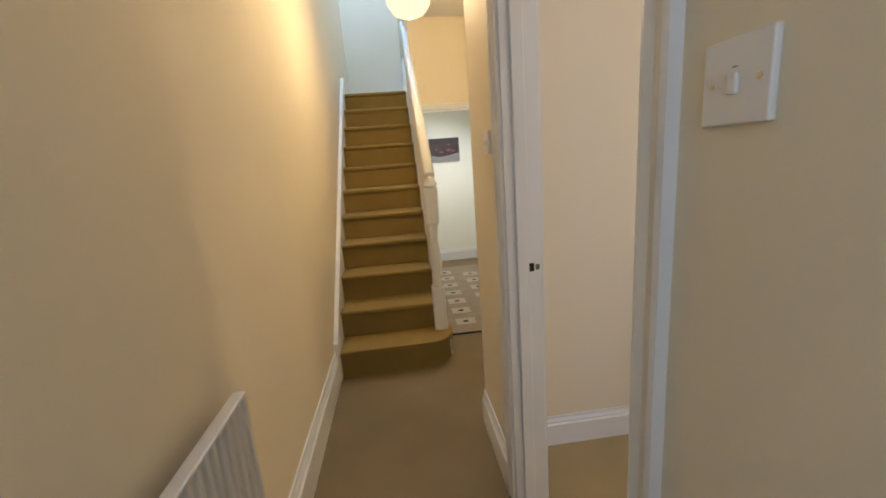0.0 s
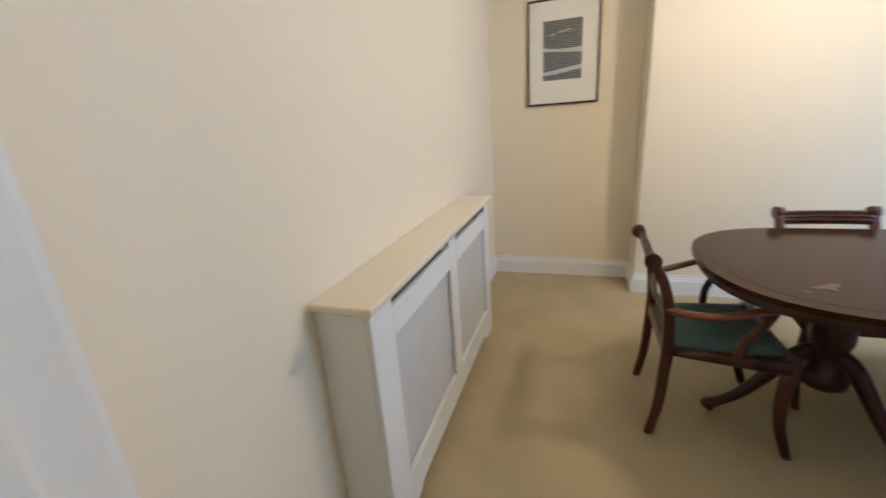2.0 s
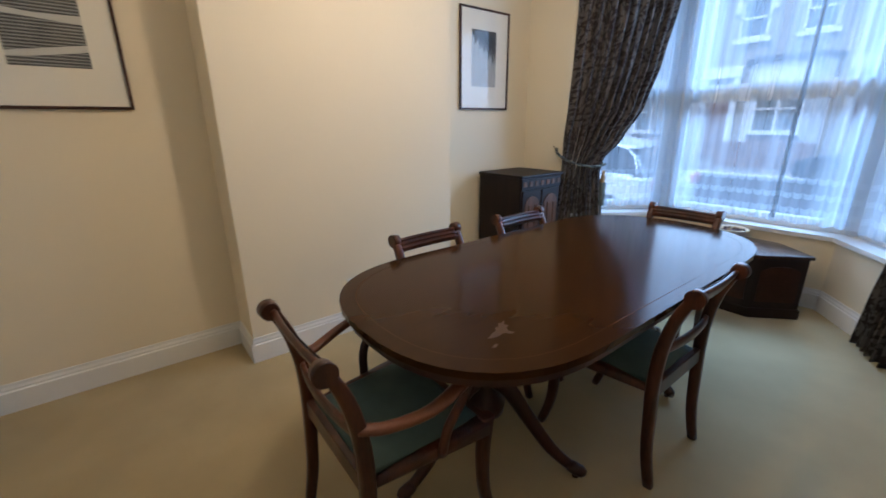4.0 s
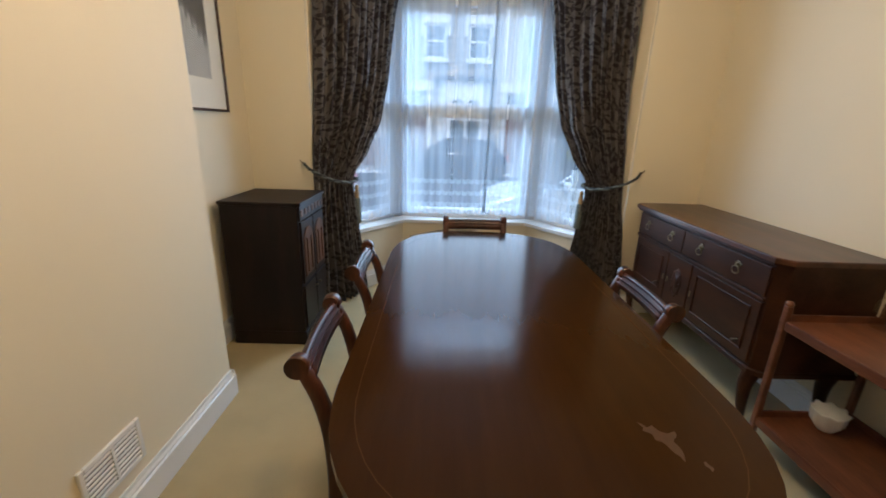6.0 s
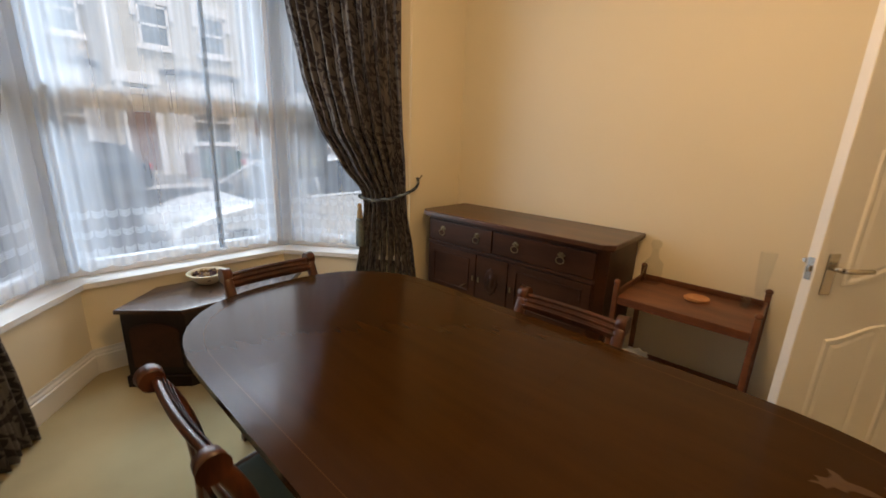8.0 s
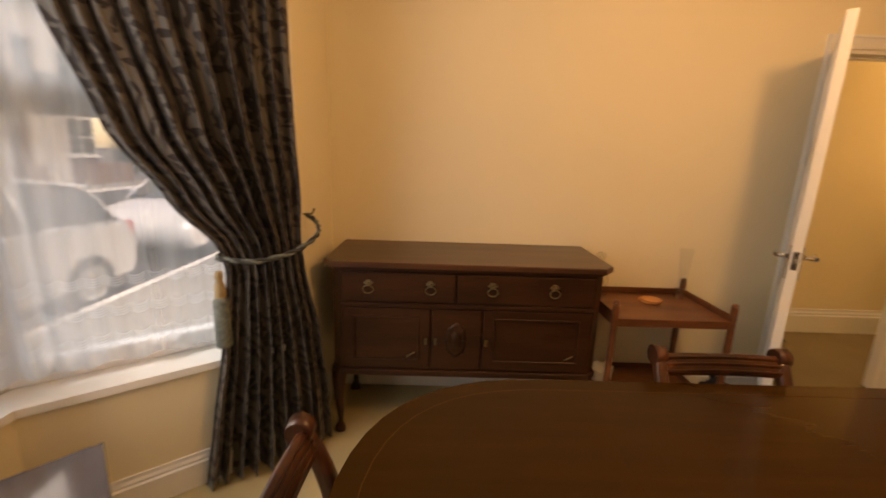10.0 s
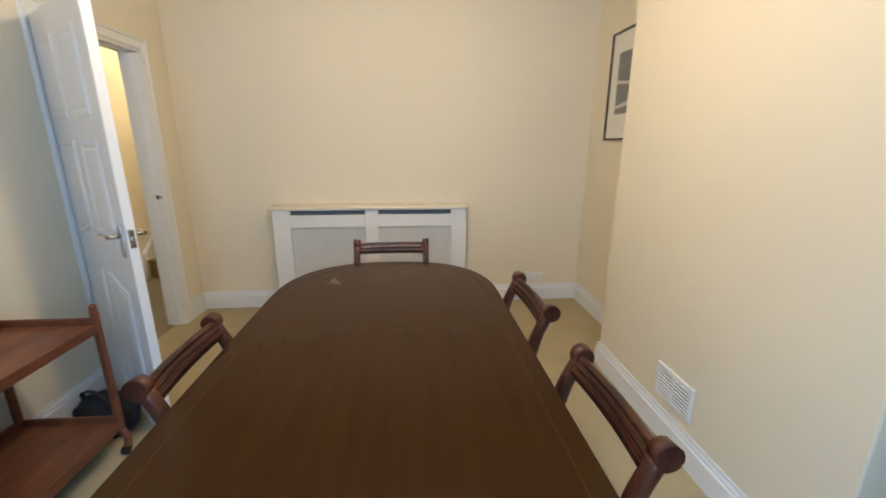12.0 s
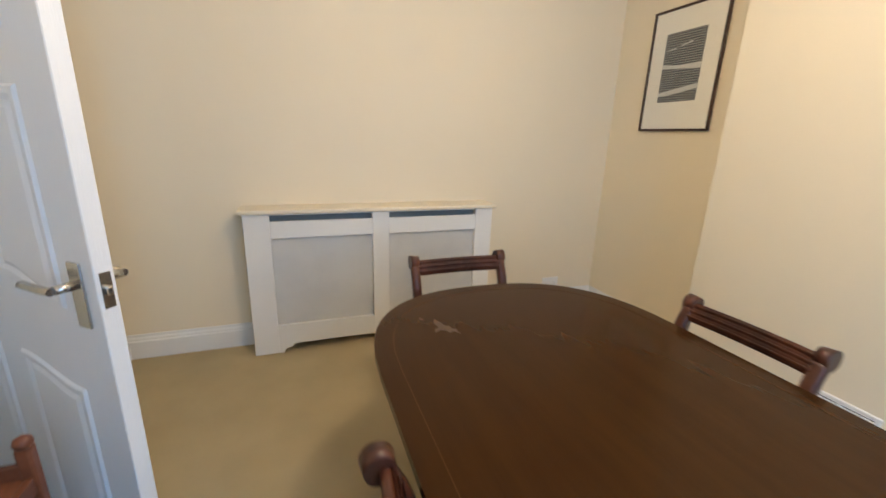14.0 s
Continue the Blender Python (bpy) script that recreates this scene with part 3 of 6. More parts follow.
def doorway():
    """Lining, stops, architraves and strike plate of the dining room doorway."""
    fr = new("door_1_frame")
    tagged(fr, kind="structure")
    a = 0.068
    for name, y0, y1 in (("lining", D1 - 0.004, D1 + 0.018), ("lining", D0 - 0.018, D0 + 0.004)):
        part(name, box(HX - 0.004, 0.004, y0, y1, 0, 2.0, 0.002, 1), GLOSSW, fr)
    part("lining", box(HX - 0.004, 0.004, D0 + 0.004, D1 - 0.004, 1.98, 2.0, 0.002, 1), GLOSSW, fr)
    part("door_stop", box(HX + 0.03, HX + 0.072, D1 - 0.016, D1 - 0.004, 0, 1.968, 0.002, 1), GLOSSW, fr)
    part("door_stop", box(HX + 0.03, HX + 0.072, D0 + 0.004, D0 + 0.016, 0, 1.968, 0.002, 1), GLOSSW, fr)
    part("door_stop", box(HX + 0.03, HX + 0.072, D0, D1, 1.968, 1.98, 0.002, 1), GLOSSW, fr)
    for x, s in ((HX, -1), (0.0, 1)):
        for y, t in ((D1 + 0.006, 1), (D0 - 0.006, -1)):
            bm = bmesh.new()
            prof = [(0, 0), (0, 0.014), (0.012, 0.018), (0.03, 0.013), (0.05, 0.015), (0.056, 0.022), (a, 0.02), (a, 0)]
            lo = [bm.verts.new((x + s * d, y + t * w, 0)) for w, d in prof]
            hi = [bm.verts.new((x + s * d, y + t * w, 2.0 + w)) for w, d in prof]
            n = len(prof)
            for k in range(n):
                bm.faces.new((lo[k], lo[(k + 1) % n], hi[(k + 1) % n], hi[k]))
            bm.faces.new(lo)
            bm.faces.new(hi)
            part("architrave", bm, GLOSSW, fr)
        bm = bmesh.new()
        prof = [(0, 0), (0, 0.014), (0.012, 0.018), (0.03, 0.013), (0.05, 0.015), (0.056, 0.022), (a, 0.02), (a, 0)]
        lo = [bm.verts.new((x + s * d, D0 - 0.006 - w, 2.0 + w)) for w, d in prof]
        hi = [bm.verts.new((x + s * d, D1 + 0.006 + w, 2.0 + w)) for w, d in prof]
        n = len(prof)
        for k in range(n):
            bm.faces.new((lo[k], lo[(k + 1) % n], hi[(k + 1) % n], hi[k]))
        bm.faces.new(lo)
        bm.faces.new(hi)
        part("architrave", bm, GLOSSW, fr)
    sp = part("strike_plate", box(-0.022, -0.008, D1 - 0.0055, D1 - 0.003, 0.998, 1.018, 0.001, 1), BRASS, fr, "brass strike plate")
    part("latch_hole", box(-0.045, -0.028, D1 - 0.0065, D1 - 0.004, 0.994, 1.024), DARKHOLE, fr, "dark latch hole")


doorway()


def panel_door():
    """The open dining room door; its hinge edge is the origin and the leaf lies along x."""
    L_, Hh, t = 0.80, 1.97, 0.038
    d = thing("door", "open white six-panel door with embossed grain beside the trolley", "door", 0.012, D0 + 0.004, 0.008, -40.6)
    part("leaf", box(0, L_, -t, 0, 0, Hh, 0.002, 1), DOORW, d)

    def outline(x0, x1, z0, z1, arch):
        w, pts = x1 - x0, []
        rise = 0.055
        top = [(x1, z1), (x0, z1)]
        bot = [(x0, z0), (x1, z0)]
        if arch:
            s = [(k / 8, 0.5 - 0.5 * math.cos(math.pi * k / 8)) for k in range(9)]
            if arch in ("top_l", "top_r"):
                pts = bot + ([(x1 - w * a, z1 - rise + rise * b) for a, b in s] if arch == "top_r" else [(x1 - w * a, z1 - rise * b) for a, b in s])
            else:
                pts = ([(x0 + w * a, z0 + rise * b) for a, b in s] if arch == "bot_l" else [(x0 + w * a, z0 + rise - rise * b) for a, b in s]) + top
            return pts
        return bot + top
    spec = []
    for x0, x1, k in ((0.105, 0.345, "l"), (0.44, 0.68, "r")):
        spec += [(x0, x1, 1.50, 1.85, ""), (x0, x1, 0.93, 1.40, "bot_" + k), (x0, x1, 0.14, 0.78, "top_" + k)]
    for x0, x1, z0, z1, arch in spec:
        for y, s in ((0.0, 1), (-t, -1)):
            o = outline(x0, x1, z0, z1, arch)
            cx, cz = (x0 + x1) / 2, (z0 + z1) / 2
            bm = bmesh.new()
            loops = []
            for inset, dep in ((0.0, 0.0), (0.006, 0.006), (0.018, 0.0055), (0.030, 0.001), (0.045, 0.005)):
                fx, fz = 1 - 2 * inset / (x1 - x0), 1 - 2 * inset / (z1 - z0)
                loops.append([bm.verts.new((cx + (a - cx) * fx, y + s * dep, cz + (c - cz) * fz)) for a, c in o])
            for A, B in zip(loops, loops[1:]):
                for k in range(len(o)):
                    bm.faces.new((A[k], A[(k + 1) % len(o)], B[(k + 1) % len(o)], B[k]))
            bm.faces.new(loops[-1])
            part("panel", bm, DOORW, d)
    for y, s in ((0.0, 1), (-t, -1)):
        h = part("door_handle", box(L_ - 0.078, L_ - 0.036, min(y, y + s * 0.007), max(y, y + s * 0.007), 0.90, 1.05, 0.003), CHROME, d, "satin chrome lever handle")
        bm = tube([(L_ - 0.057, y + s * 0.007, 1.0), (L_ - 0.057, y + s * 0.045, 1.0)], 0.010, 12)
        tube_into(bm, smooth_path([(L_ - 0.054, y + s * 0.05, 1.0), (L_ - 0.09, y + s * 0.052, 1.0), (L_ - 0.165, y + s * 0.048, 0.998)], 3), [(0.009, 0.009)] * 7, 10)
        part("lever", bm, CHROME, h)
    part("latch_plate", box(L_, L_ + 0.0015, -t + 0.008, -0.008, 0.95, 1.03), CHROME, d, "chrome latch plate")
    part("latch_bolt", box(L_ + 0.0015, L_ + 0.012, -t + 0.013, -0.013, 0.98, 1.0, 0.003), CHROME, d)
    for z in (0.2, 1.0, 1.72):
        part("hinge", tube([(0, 0.004, z), (0, 0.004, z + 0.09)], 0.006, 8), CHROME, d)


panel_door()


def staircase():
    """Straight carpeted flight, eleven risers, rounded bottom step, closed side panel, capping rail and newel."""
    rise, going, y0 = 0.199, 0.229, 0.865
    xl, xr = HL + 0.03, -0.281
    st = new("staircase")
    tagged(st, "carpeted straight staircase with white strings and turned newel", kind="structure")
    for n in range(11):
        y, z = y0 + going * n, rise * (n + 1)
        bm = bmesh.new()
        depth = going + 0.035 if n < 10 else 1.2
        if n == 0:
            pts = [(xl, y + depth), (xl, y)] + [(xr - 0.10 + 0.20 * math.sin(a), y + 0.20 - 0.20 * math.cos(a)) for a in [math.pi / 2 * k / 8 for k in range(9)]] + [(xr + 0.10, y + depth)]
            prism_into(bm, pts, z - 0.035, z, 0.012)
            ins = [(x - 0.02 * (x > -0.46), yy + 0.022) for x, yy in pts]
            prism_into(bm, ins, 0, z - 0.03)
        else:
            box_into(bm, xl, xr, y, y + depth, z - 0.036, z, 0.014, 3)
            box_into(bm, xl, xr, y + 0.024, y + 0.05, z - rise, z - 0.03)
        part("step", bm, STAIRC, st)
    # strings
    ztop = lambda y: rise + (y - y0) * rise / going

    def string(x0, x1, up, lo, ya, yb, m, name, floor_end=True):
        pts = [(ya, max(0, ztop(ya) - lo)), (yb, ztop(yb) - lo), (yb, ztop(yb) + up), (ya, ztop(ya) + up)]
        return part(name, plate(pts, x1 - x0, "x", x0, 0.003), m, st)
    string(HL, HL + 0.03, 0.07, 0.3, 0.86, 3.3, GLOSSW, "wall_string")
    string(xr, xr + 0.035, 0.05, 0.26, 1.12, 3.16, GLOSSW, "outer_string")
    pts = [(1.12, 0), (4.1, 0), (4.1, 2.4), (3.2, ztop(3.2) - 0.24), (1.12, ztop(1.12) - 0.24)]
    part("spandrel", plate(pts, 0.03, "x", xr + 0.002, 0), CREAM, st)
    slope = lambda y: 1.30 + (y - 1.13) * 0.80
    pts = [(1.12, ztop(1.12) + 0.045), (3.0, ztop(3.0) + 0.045), (3.0, slope(3.0)), (1.12, slope(1.12))]
    part("side_panel", plate(pts, 0.03, "x", xr + 0.003, 0), CREAM, st)
    part("handrail", tube([(xr + 0.02, 1.1, slope(1.1) + 0.02), (xr + 0.02, 3.02, slope(3.02) + 0.02)], (0.036, 0.03), 8, square=True), GLOSSW, st, "white gloss handrail")
    nx, ny = xr + 0.02, 1.10
    nw = part("newel", box(nx - 0.045, nx + 0.045, ny - 0.045, ny + 0.045, rise - 0.02, 0.52, 0.004), GLOSSW, st, "white turned newel post")
    prof = [(0.045, 0.52), (0.03, 0.54), (0.036, 0.555), (0.024, 0.575), (0.028, 0.60), (0.043, 0.68), (0.04, 0.74), (0.027, 0.84), (0.024, 0.90), (0.034, 0.92), (0.026, 0.94), (0.036, 0.965), (0.045, 0.98)]
    part("turned_shaft", lathe([(r, z) for r, z in prof], nx, ny, 0, 20), GLOSSW, nw)
    part("newel_block", box(nx - 0.045, nx + 0.045, ny - 0.045, ny + 0.045, 0.98, 1.22, 0.004), GLOSSW, nw)
    part("newel_cap", lathe([(0.03, 1.22), (0.046, 1.235), (0.05, 1.25), (0.03, 1.27), (0.036, 1.285), (0.01, 1.30)], nx, ny, 0, 20), GLOSSW, nw)
    part("plinth", box(nx - 0.055, nx + 0.065, ny - 0.06, ny + 0.3, 0, 0.17, 0.006), GLOSSW, st)


staircase()

# bay windows, sill


def offset_line(i, d):
    a, b = Vector((*BAY[i], 0)), Vector((*BAY[i + 1], 0))
    t = (b - a).normalized()
    n = Vector((t.y, -t.x, 0))
    return a + n * d, b + n * d


def bay_corner(i, d):
    """The corner i of the bay, moved outwards by d."""
    if i == 0:
        p, q = offset_line(0, d)
        return p + (p - q).normalized() * 0.0
    if i == 3:
        return offset_line(2, d)[1]
    p, q = offset_line(i - 1, d)
    r, s = offset_line(i, d)
    u, v = q - p, s - r
    k = ((r.x - p.x) * v.y - (r.y - p.y) * v.x) / (u.x * v.y - u.y * v.x)
    return p + u * k


def strip_outline(d0, d1):
    inner = [bay_corner(i, d0) for i in range(4)]
    outer = [bay_corner(i, d1) for i in range(4)]
    return [(p.x, p.y) for p in inner], [(p.x, p.y) for p in outer]


bm = bmesh.new()
inn, outl = strip_outline(-0.03, 0.20)
for i in range(3):
    prism_into(bm, [inn[i], outl[i], outl[i + 1], inn[i + 1]], 0.52, 0.55)
bmesh.ops.remove_doubles(bm, verts=bm.verts, dist=0.0005)
structure("window_sill", bm, GLOSSW, "white gloss bay window sill")


def bay_window(i, name):
    """One light of the bay: frame, transom and two panes, set 0.18 m out from the wall's inner face."""
    a, b = bay_corner(i, 0.17), bay_corner(i + 1, 0.17)
    t = (b - a).normalized()
    n = Vector((-t.y, t.x, 0))
    w = (b - a).length
    ang = math.degrees(math.atan2(t.y, t.x))
    win = new(name)
    win.matrix_basis = pose(a.x, a.y, 0, 0, 0, ang)
    tagged(win, "white plastic casement window", kind="structure")
    s, z0, z1, zt = 0.055, 0.55, 2.48, 1.545
    bars = [(0, w, z0, z0 + 0.05), (0, w, z1 - s, z1), (0, s, z0 + 0.05, z1 - s), (w - s, w, z0 + 0.05, z1 - s)]
    for x0, x1, c0, c1 in bars:
        part("frame_bar", box(x0, x1, -0.035, 0.035, c0, c1, 0.004, 1), UPVC, win)
    part("transom", box(s, w - s, -0.035, 0.035, zt - 0.03, zt + 0.03, 0.004, 1), UPVC, win)
    for c0, c1 in ((z0 + 0.05, zt - 0.03), (zt + 0.03, z1 - s)):
        sash = part("sash", box(s, w - s, -0.022, 0.045, c0, c0 + 0.035, 0.003, 1), UPVC, win)
        part("sash_bar", box(s, w - s, -0.022, 0.045, c1 - 0.035, c1, 0.003, 1), UPVC, sash)
        part("sash_bar", box(s, s + 0.035, -0.022, 0.045, c0 + 0.035, c1 - 0.035, 0.003, 1), UPVC, sash)
        part("sash_bar", box(w - s - 0.035, w - s, -0.022, 0.045, c0 + 0.035, c1 - 0.035, 0.003, 1), UPVC, sash)
        p = part("pane", box(s + 0.035, w - s - 0.035, 0.0, 0.004, c0 + 0.035, c1 - 0.035), WPANE, sash, "clear window pane")
        p.visible_shadow = False
    part("window_handle", box(w / 2 - 0.05, w / 2 + 0.05, 0.046, 0.062, z0 + 0.06, z0 + 0.078, 0.004), UPVC, win)
    return win


for i in range(3):
    bay_window(i, "window_%d" % (i + 1))
for i in (1, 2):
    c = bay_corner(i, 0.17)
    structure("window_post", lathe([(0.075, 0.55), (0.075, 2.48)], c.x, c.y, 0, 16), UPVC)

# ---- furniture ----


def make_chair(label, arm=False):
    """Regency-style dining chair facing +y; origin on the floor under the seat."""
    c = thing("carver_chair" if arm else "dining_chair", label, "chair", group="chairs round the dining table")
    sw = 0.215 if arm else 0.20
    fw = 0.245 if arm else 0.225
    for s in (-1, 1):
        p = smooth_path([(s * sw, -0.240, 0.0), (s * sw, -0.215, 0.14), (s * sw, -0.205, 0.30), (s * sw, -0.20, 0.44), (s * sw * 0.98, -0.208, 0.58), (s * sw * 0.97, -0.235, 0.70), (s * sw * 0.97, -0.275, 0.79)], 3)
        n = len(p)
        rad = [(0.015 + 0.004 * min(1, i / 9), 0.017 + 0.005 * math.sin(math.pi * i / (n - 1))) for i in range(n)]
        leg = part("back_leg", tube(p, rad, 8, up=(0, 1, 0), square=True), CHAIRW, c)
        part("scroll", tube([(s * (sw * 0.97 - 0.019), -0.283, 0.795), (s * (sw * 0.97 + 0.019), -0.283, 0.795)], (0.028, 0.032), 14, up=(0, 0, 1)), CHAIRW, leg)
        p = smooth_path([(s * fw * 0.97, 0.215, 0.44), (s * fw * 0.98, 0.20, 0.30), (s * fw, 0.205, 0.15), (s * fw, 0.25, 0.0)], 4)
        n = len(p)
        part("front_leg", tube(p, [(0.021 - 0.007 * i / n, 0.026 - 0.010 * i / n) for i in range(n)], 8, up=(0, 1, 0), square=True), CHAIRW, c)
        part("side_rail", tube([(s * sw * 0.97, -0.20, 0.405), (s * fw * 0.95, 0.21, 0.405)], (0.012, 0.032), 8, square=True), CHAIRW, c)
        if arm:
            p = smooth_path([(s * 0.208, -0.215, 0.60), (s * 0.245, -0.15, 0.595), (s * 0.285, -0.04, 0.615), (s * 0.285, 0.06, 0.645), (s * 0.262, 0.12, 0.645)], 4)
            ar = part("arm", tube(p, (0.022, 0.013), 10), ARMW, c, "worn lighter mahogany arm")
            p = smooth_path([(s * 0.265, 0.115, 0.64), (s * 0.27, 0.085, 0.58), (s * 0.26, 0.04, 0.50), (s * 0.243, 0.03, 0.40)], 4)
            part("arm_support", tube(p, (0.014, 0.017), 8, up=(0, 1, 0)), CHAIRW, ar)
    part("front_rail", box(-fw * 0.95, fw * 0.95, 0.195, 0.222, 0.372, 0.437, 0.004), CHAIRW, c)
    part("back_rail", box(-sw, sw, -0.212, -0.188, 0.372, 0.437, 0.004), CHAIRW, c)

    def curved_rail(z, y0, sag, hw, hh, name, half, lean=0.0):
        p = [(half * (k / 6), y0 - sag * (1 - (k / 6) ** 2), z) for k in range(-6, 7)]
        return part(name, tube(p, (hw, hh), 8, up=(0, -lean, 1), square=True), CHAIRW, c)
    tr = curved_rail(0.772, -0.262, 0.012, 0.011, 0.035, "top_rail", sw * 0.97, 0.5)
    for dz in (-0.018, 0.0, 0.018):
        p = [(sw * 0.93 * (k / 6), -0.2515 - 0.012 * (1 - (k / 6) ** 2) - 0.5 * dz, 0.777 + dz) for k in range(-6, 7)]
        part("reed", tube(p, (0.0011, 0.0065), 8), CHAIRW, tr)
    curved_rail(0.575, -0.207, 0.02, 0.009, 0.019, "cross_rail", sw * 0.96)
    bm = bmesh.new()
    rows = 9
    grid = []
    for j in range(rows):
        v = j / (rows - 1)
        y = -0.185 + 0.39 * v
        half = (sw - 0.022) * (1 - v) + (fw - 0.02) * v
        grid.append([bm.verts.new((half * (2 * i / 8 - 1), y, 0.43 + 0.045 * (max(0.0, 1 - abs(2 * i / 8 - 1) ** 3.2) ** 0.45) * (max(0.0, 1 - abs(2 * v - 1) ** 3.2) ** 0.45))) for i in range(9)])
    low = [[bm.verts.new((w.co.x, w.co.y, 0.405)) for w in r] for r in grid]
    for j in range(rows - 1):
        for i in range(8):
            f = bm.faces.new((grid[j][i], grid[j][i + 1], grid[j + 1][i + 1], grid[j + 1][i]))
            f.smooth = True
            bm.faces.new((low[j][i], low[j + 1][i], low[j + 1][i + 1], low[j][i + 1]))
    for i in range(8):
        bm.faces.new((grid[0][i], low[0][i], low[0][i + 1], grid[0][i + 1]))
        bm.faces.new((grid[-1][i], grid[-1][i + 1], low[-1][i + 1], low[-1][i]))
        bm.faces.new((grid[i][0], grid[i + 1][0], low[i + 1][0], low[i][0]))
        bm.faces.new((grid[i][8], low[i][8], low[i + 1][8], grid[i + 1][8]))
    part("seat_pad", bm, TEAL, c, "teal velvet drop-in seat")
    return c


carver = make_chair("mahogany carver chair with arms and teal seat before the radiator cover", True)
carver.matrix_basis = pose(1.678, -1.272, 0, 0, 0, 180)
chair = make_chair("mahogany dining chair with teal velvet seat, facing the doorway side")
chair.matrix_basis = pose(1.385, -2.268, 0, 0, 0, -90)
for label, m in (("reddish mahogany dining chair with teal seat, by the chimney breast", pose(2.02, -1.895, 0, 0, 0, 92)),
                 ("reddish mahogany dining chair with teal seat, between table and black cabinet", pose(2.02, -2.59, 0, 0, 0, 91)),
                 ("reddish mahogany dining chair with teal seat, before the bay window", pose(1.69, -3.172, 0, 0, 0, 1.5))):
    tagged(copy_thing(chair, m), label)


def table_outline(inset=0.0, n=22):
    """Straight sides with full, rounded ends."""
    a, b0, b1, yn, ys = 0.510 - inset, 0.525 - inset, 0.55 - inset, -1.72, -2.82
    pts = []
    e = 2 / 2.45
    for k in range(n + 1):
        t = math.pi * k / n
        pts.append((a * math.copysign(abs(math.cos(t)) ** e, math.cos(t)), yn + b0 * math.sin(t) ** e))
    for k in range(n + 1):
        t = math.pi + math.pi * k / n
        pts.append((a * math.copysign(abs(math.cos(t)) ** e, math.cos(t)), ys - b1 * abs(math.sin(t)) ** e))
    return [(1.685 + x, y) for x, y in pts]


def clip_outline(pts, y_lo, y_hi):
    """The part of a closed outline between two lines of y."""
    for lim, keep in ((y_lo, lambda y: y >= y_lo), (y_hi, lambda y: y <= y_hi)):
        out = []
        for (x0, y0), (x1, y1) in zip(pts, pts[1:] + pts[:1]):
            if keep(y0):
                out.append((x0, y0))
            if keep(y0) != keep(y1):
                t = (lim - y0) / (y1 - y0)
                out.append((x0 + t * (x1 - x0), lim))
        pts = out
    return [p for i, p in enumerate(pts) if (Vector(p) - Vector(pts[i - 1])).length > 1e-4]


def dining_table():
    t = thing("dining_table", "long polished mahogany pedestal table with worn pale patches", "table")
    full = table_outline()
    for lo, hi in ((-4.0, -2.7403), (-2.74, -2.1103), (-2.11, -1.0)):
        o = clip_outline(full, lo, hi)
        bm = prism(o, 0.718, 0.74)
        rim = [e for e in bm.edges if all(abs(v.co.y - lo) > 1e-3 and abs(v.co.y - hi) > 1e-3 for v in e.verts) and abs(e.verts[0].co.z - e.verts[1].co.z) < 1e-5]
        bmesh.ops.bevel(bm, geom=rim, offset=0.008, segments=3, affect="EDGES", profile=0.5)
        part("leaf", bm, MAHOG, t)
    ins = [(1.685 + (x - 1.685) * 0.965, -2.27 + (y + 2.27) * 0.983) for x, y in full]
    part("frieze", prism(ins, 0.682, 0.716, 0.0), MAHOGD, t)
    inl = table_outline(0.055)
    bm = bmesh.new()
    a = [bm.verts.new((x, y, 0.7406)) for x, y in inl]
    b = [bm.verts.new((x, y, 0.7406)) for x, y in table_outline(0.0575)]
    for k in range(len(a)):
        bm.faces.new((a[k], a[(k + 1) % len(a)], b[(k + 1) % len(a)], b[k]))
    part("inlay_line", bm, INLAY, t, "thin lighter inlay line")
    for cy, rot in ((-1.70, 90), (-2.86, 270)):
        ped = part("pedestal", lathe([(0.06, 0.20), (0.085, 0.22), (0.09, 0.26), (0.06, 0.30), (0.045, 0.33), (0.055, 0.36), (0.075, 0.42), (0.072, 0.48), (0.05, 0.55), (0.042, 0.60), (0.06, 0.64), (0.09, 0.66), (0.11, 0.682)], 1.675, cy, 0, 24), MAHOGD, t)
        for k in range(3):
            a = radians(rot + 120 * k)
            dx, dy = math.cos(a), math.sin(a)
            pt = lambda r, z: (1.675 + dx * r * 0.94, cy + dy * r * 0.94, z)
            path = smooth_path([pt(0.04, 0.36), pt(0.11, 0.33), pt(0.20, 0.22), pt(0.30, 0.105), pt(0.39, 0.045)], 4)
            n = len(path)
            leg = part("splay_leg", tube(path, [(0.028 - 0.009 * i / n, 0.042 - 0.024 * i / n) for i in range(n)], 10), MAHOGD, ped)
            part_paw(leg, pt, dx, dy)
    for pts, lab in (([(-0.03, 0.06), (-0.012, 0.042), (0.004, 0.05), (0.012, 0.03), (0.03, 0.022), (0.05, 0.03), (0.042, 0.008), (0.03, -0.004), (0.034, -0.03), (0.022, -0.066), (0.012, -0.04), (0.006, -0.015), (-0.012, 0.0), (-0.01, 0.018), (-0.028, 0.03), (-0.022, 0.042)], "pale bleached wear mark"),
                     ([(0.06, -0.075), (0.068, -0.062), (0.075, -0.08), (0.066, -0.09)], "small pale wear mark")):
        bm = bmesh.new()
        q = []
        for i, (x, y) in enumerate(pts):
            x2, y2 = pts[(i + 1) % len(pts)]
            q += [(x, y), ((x + x2) / 2 + random.uniform(-0.004, 0.004), (y + y2) / 2 + random.uniform(-0.004, 0.004))]
        bm.faces.new([bm.verts.new((1.432 - x * 0.95, -1.515 - y * 0.95, 0.7408)) for x, y in q])
        part("worn_patch", bm, SCUFF, t, lab)


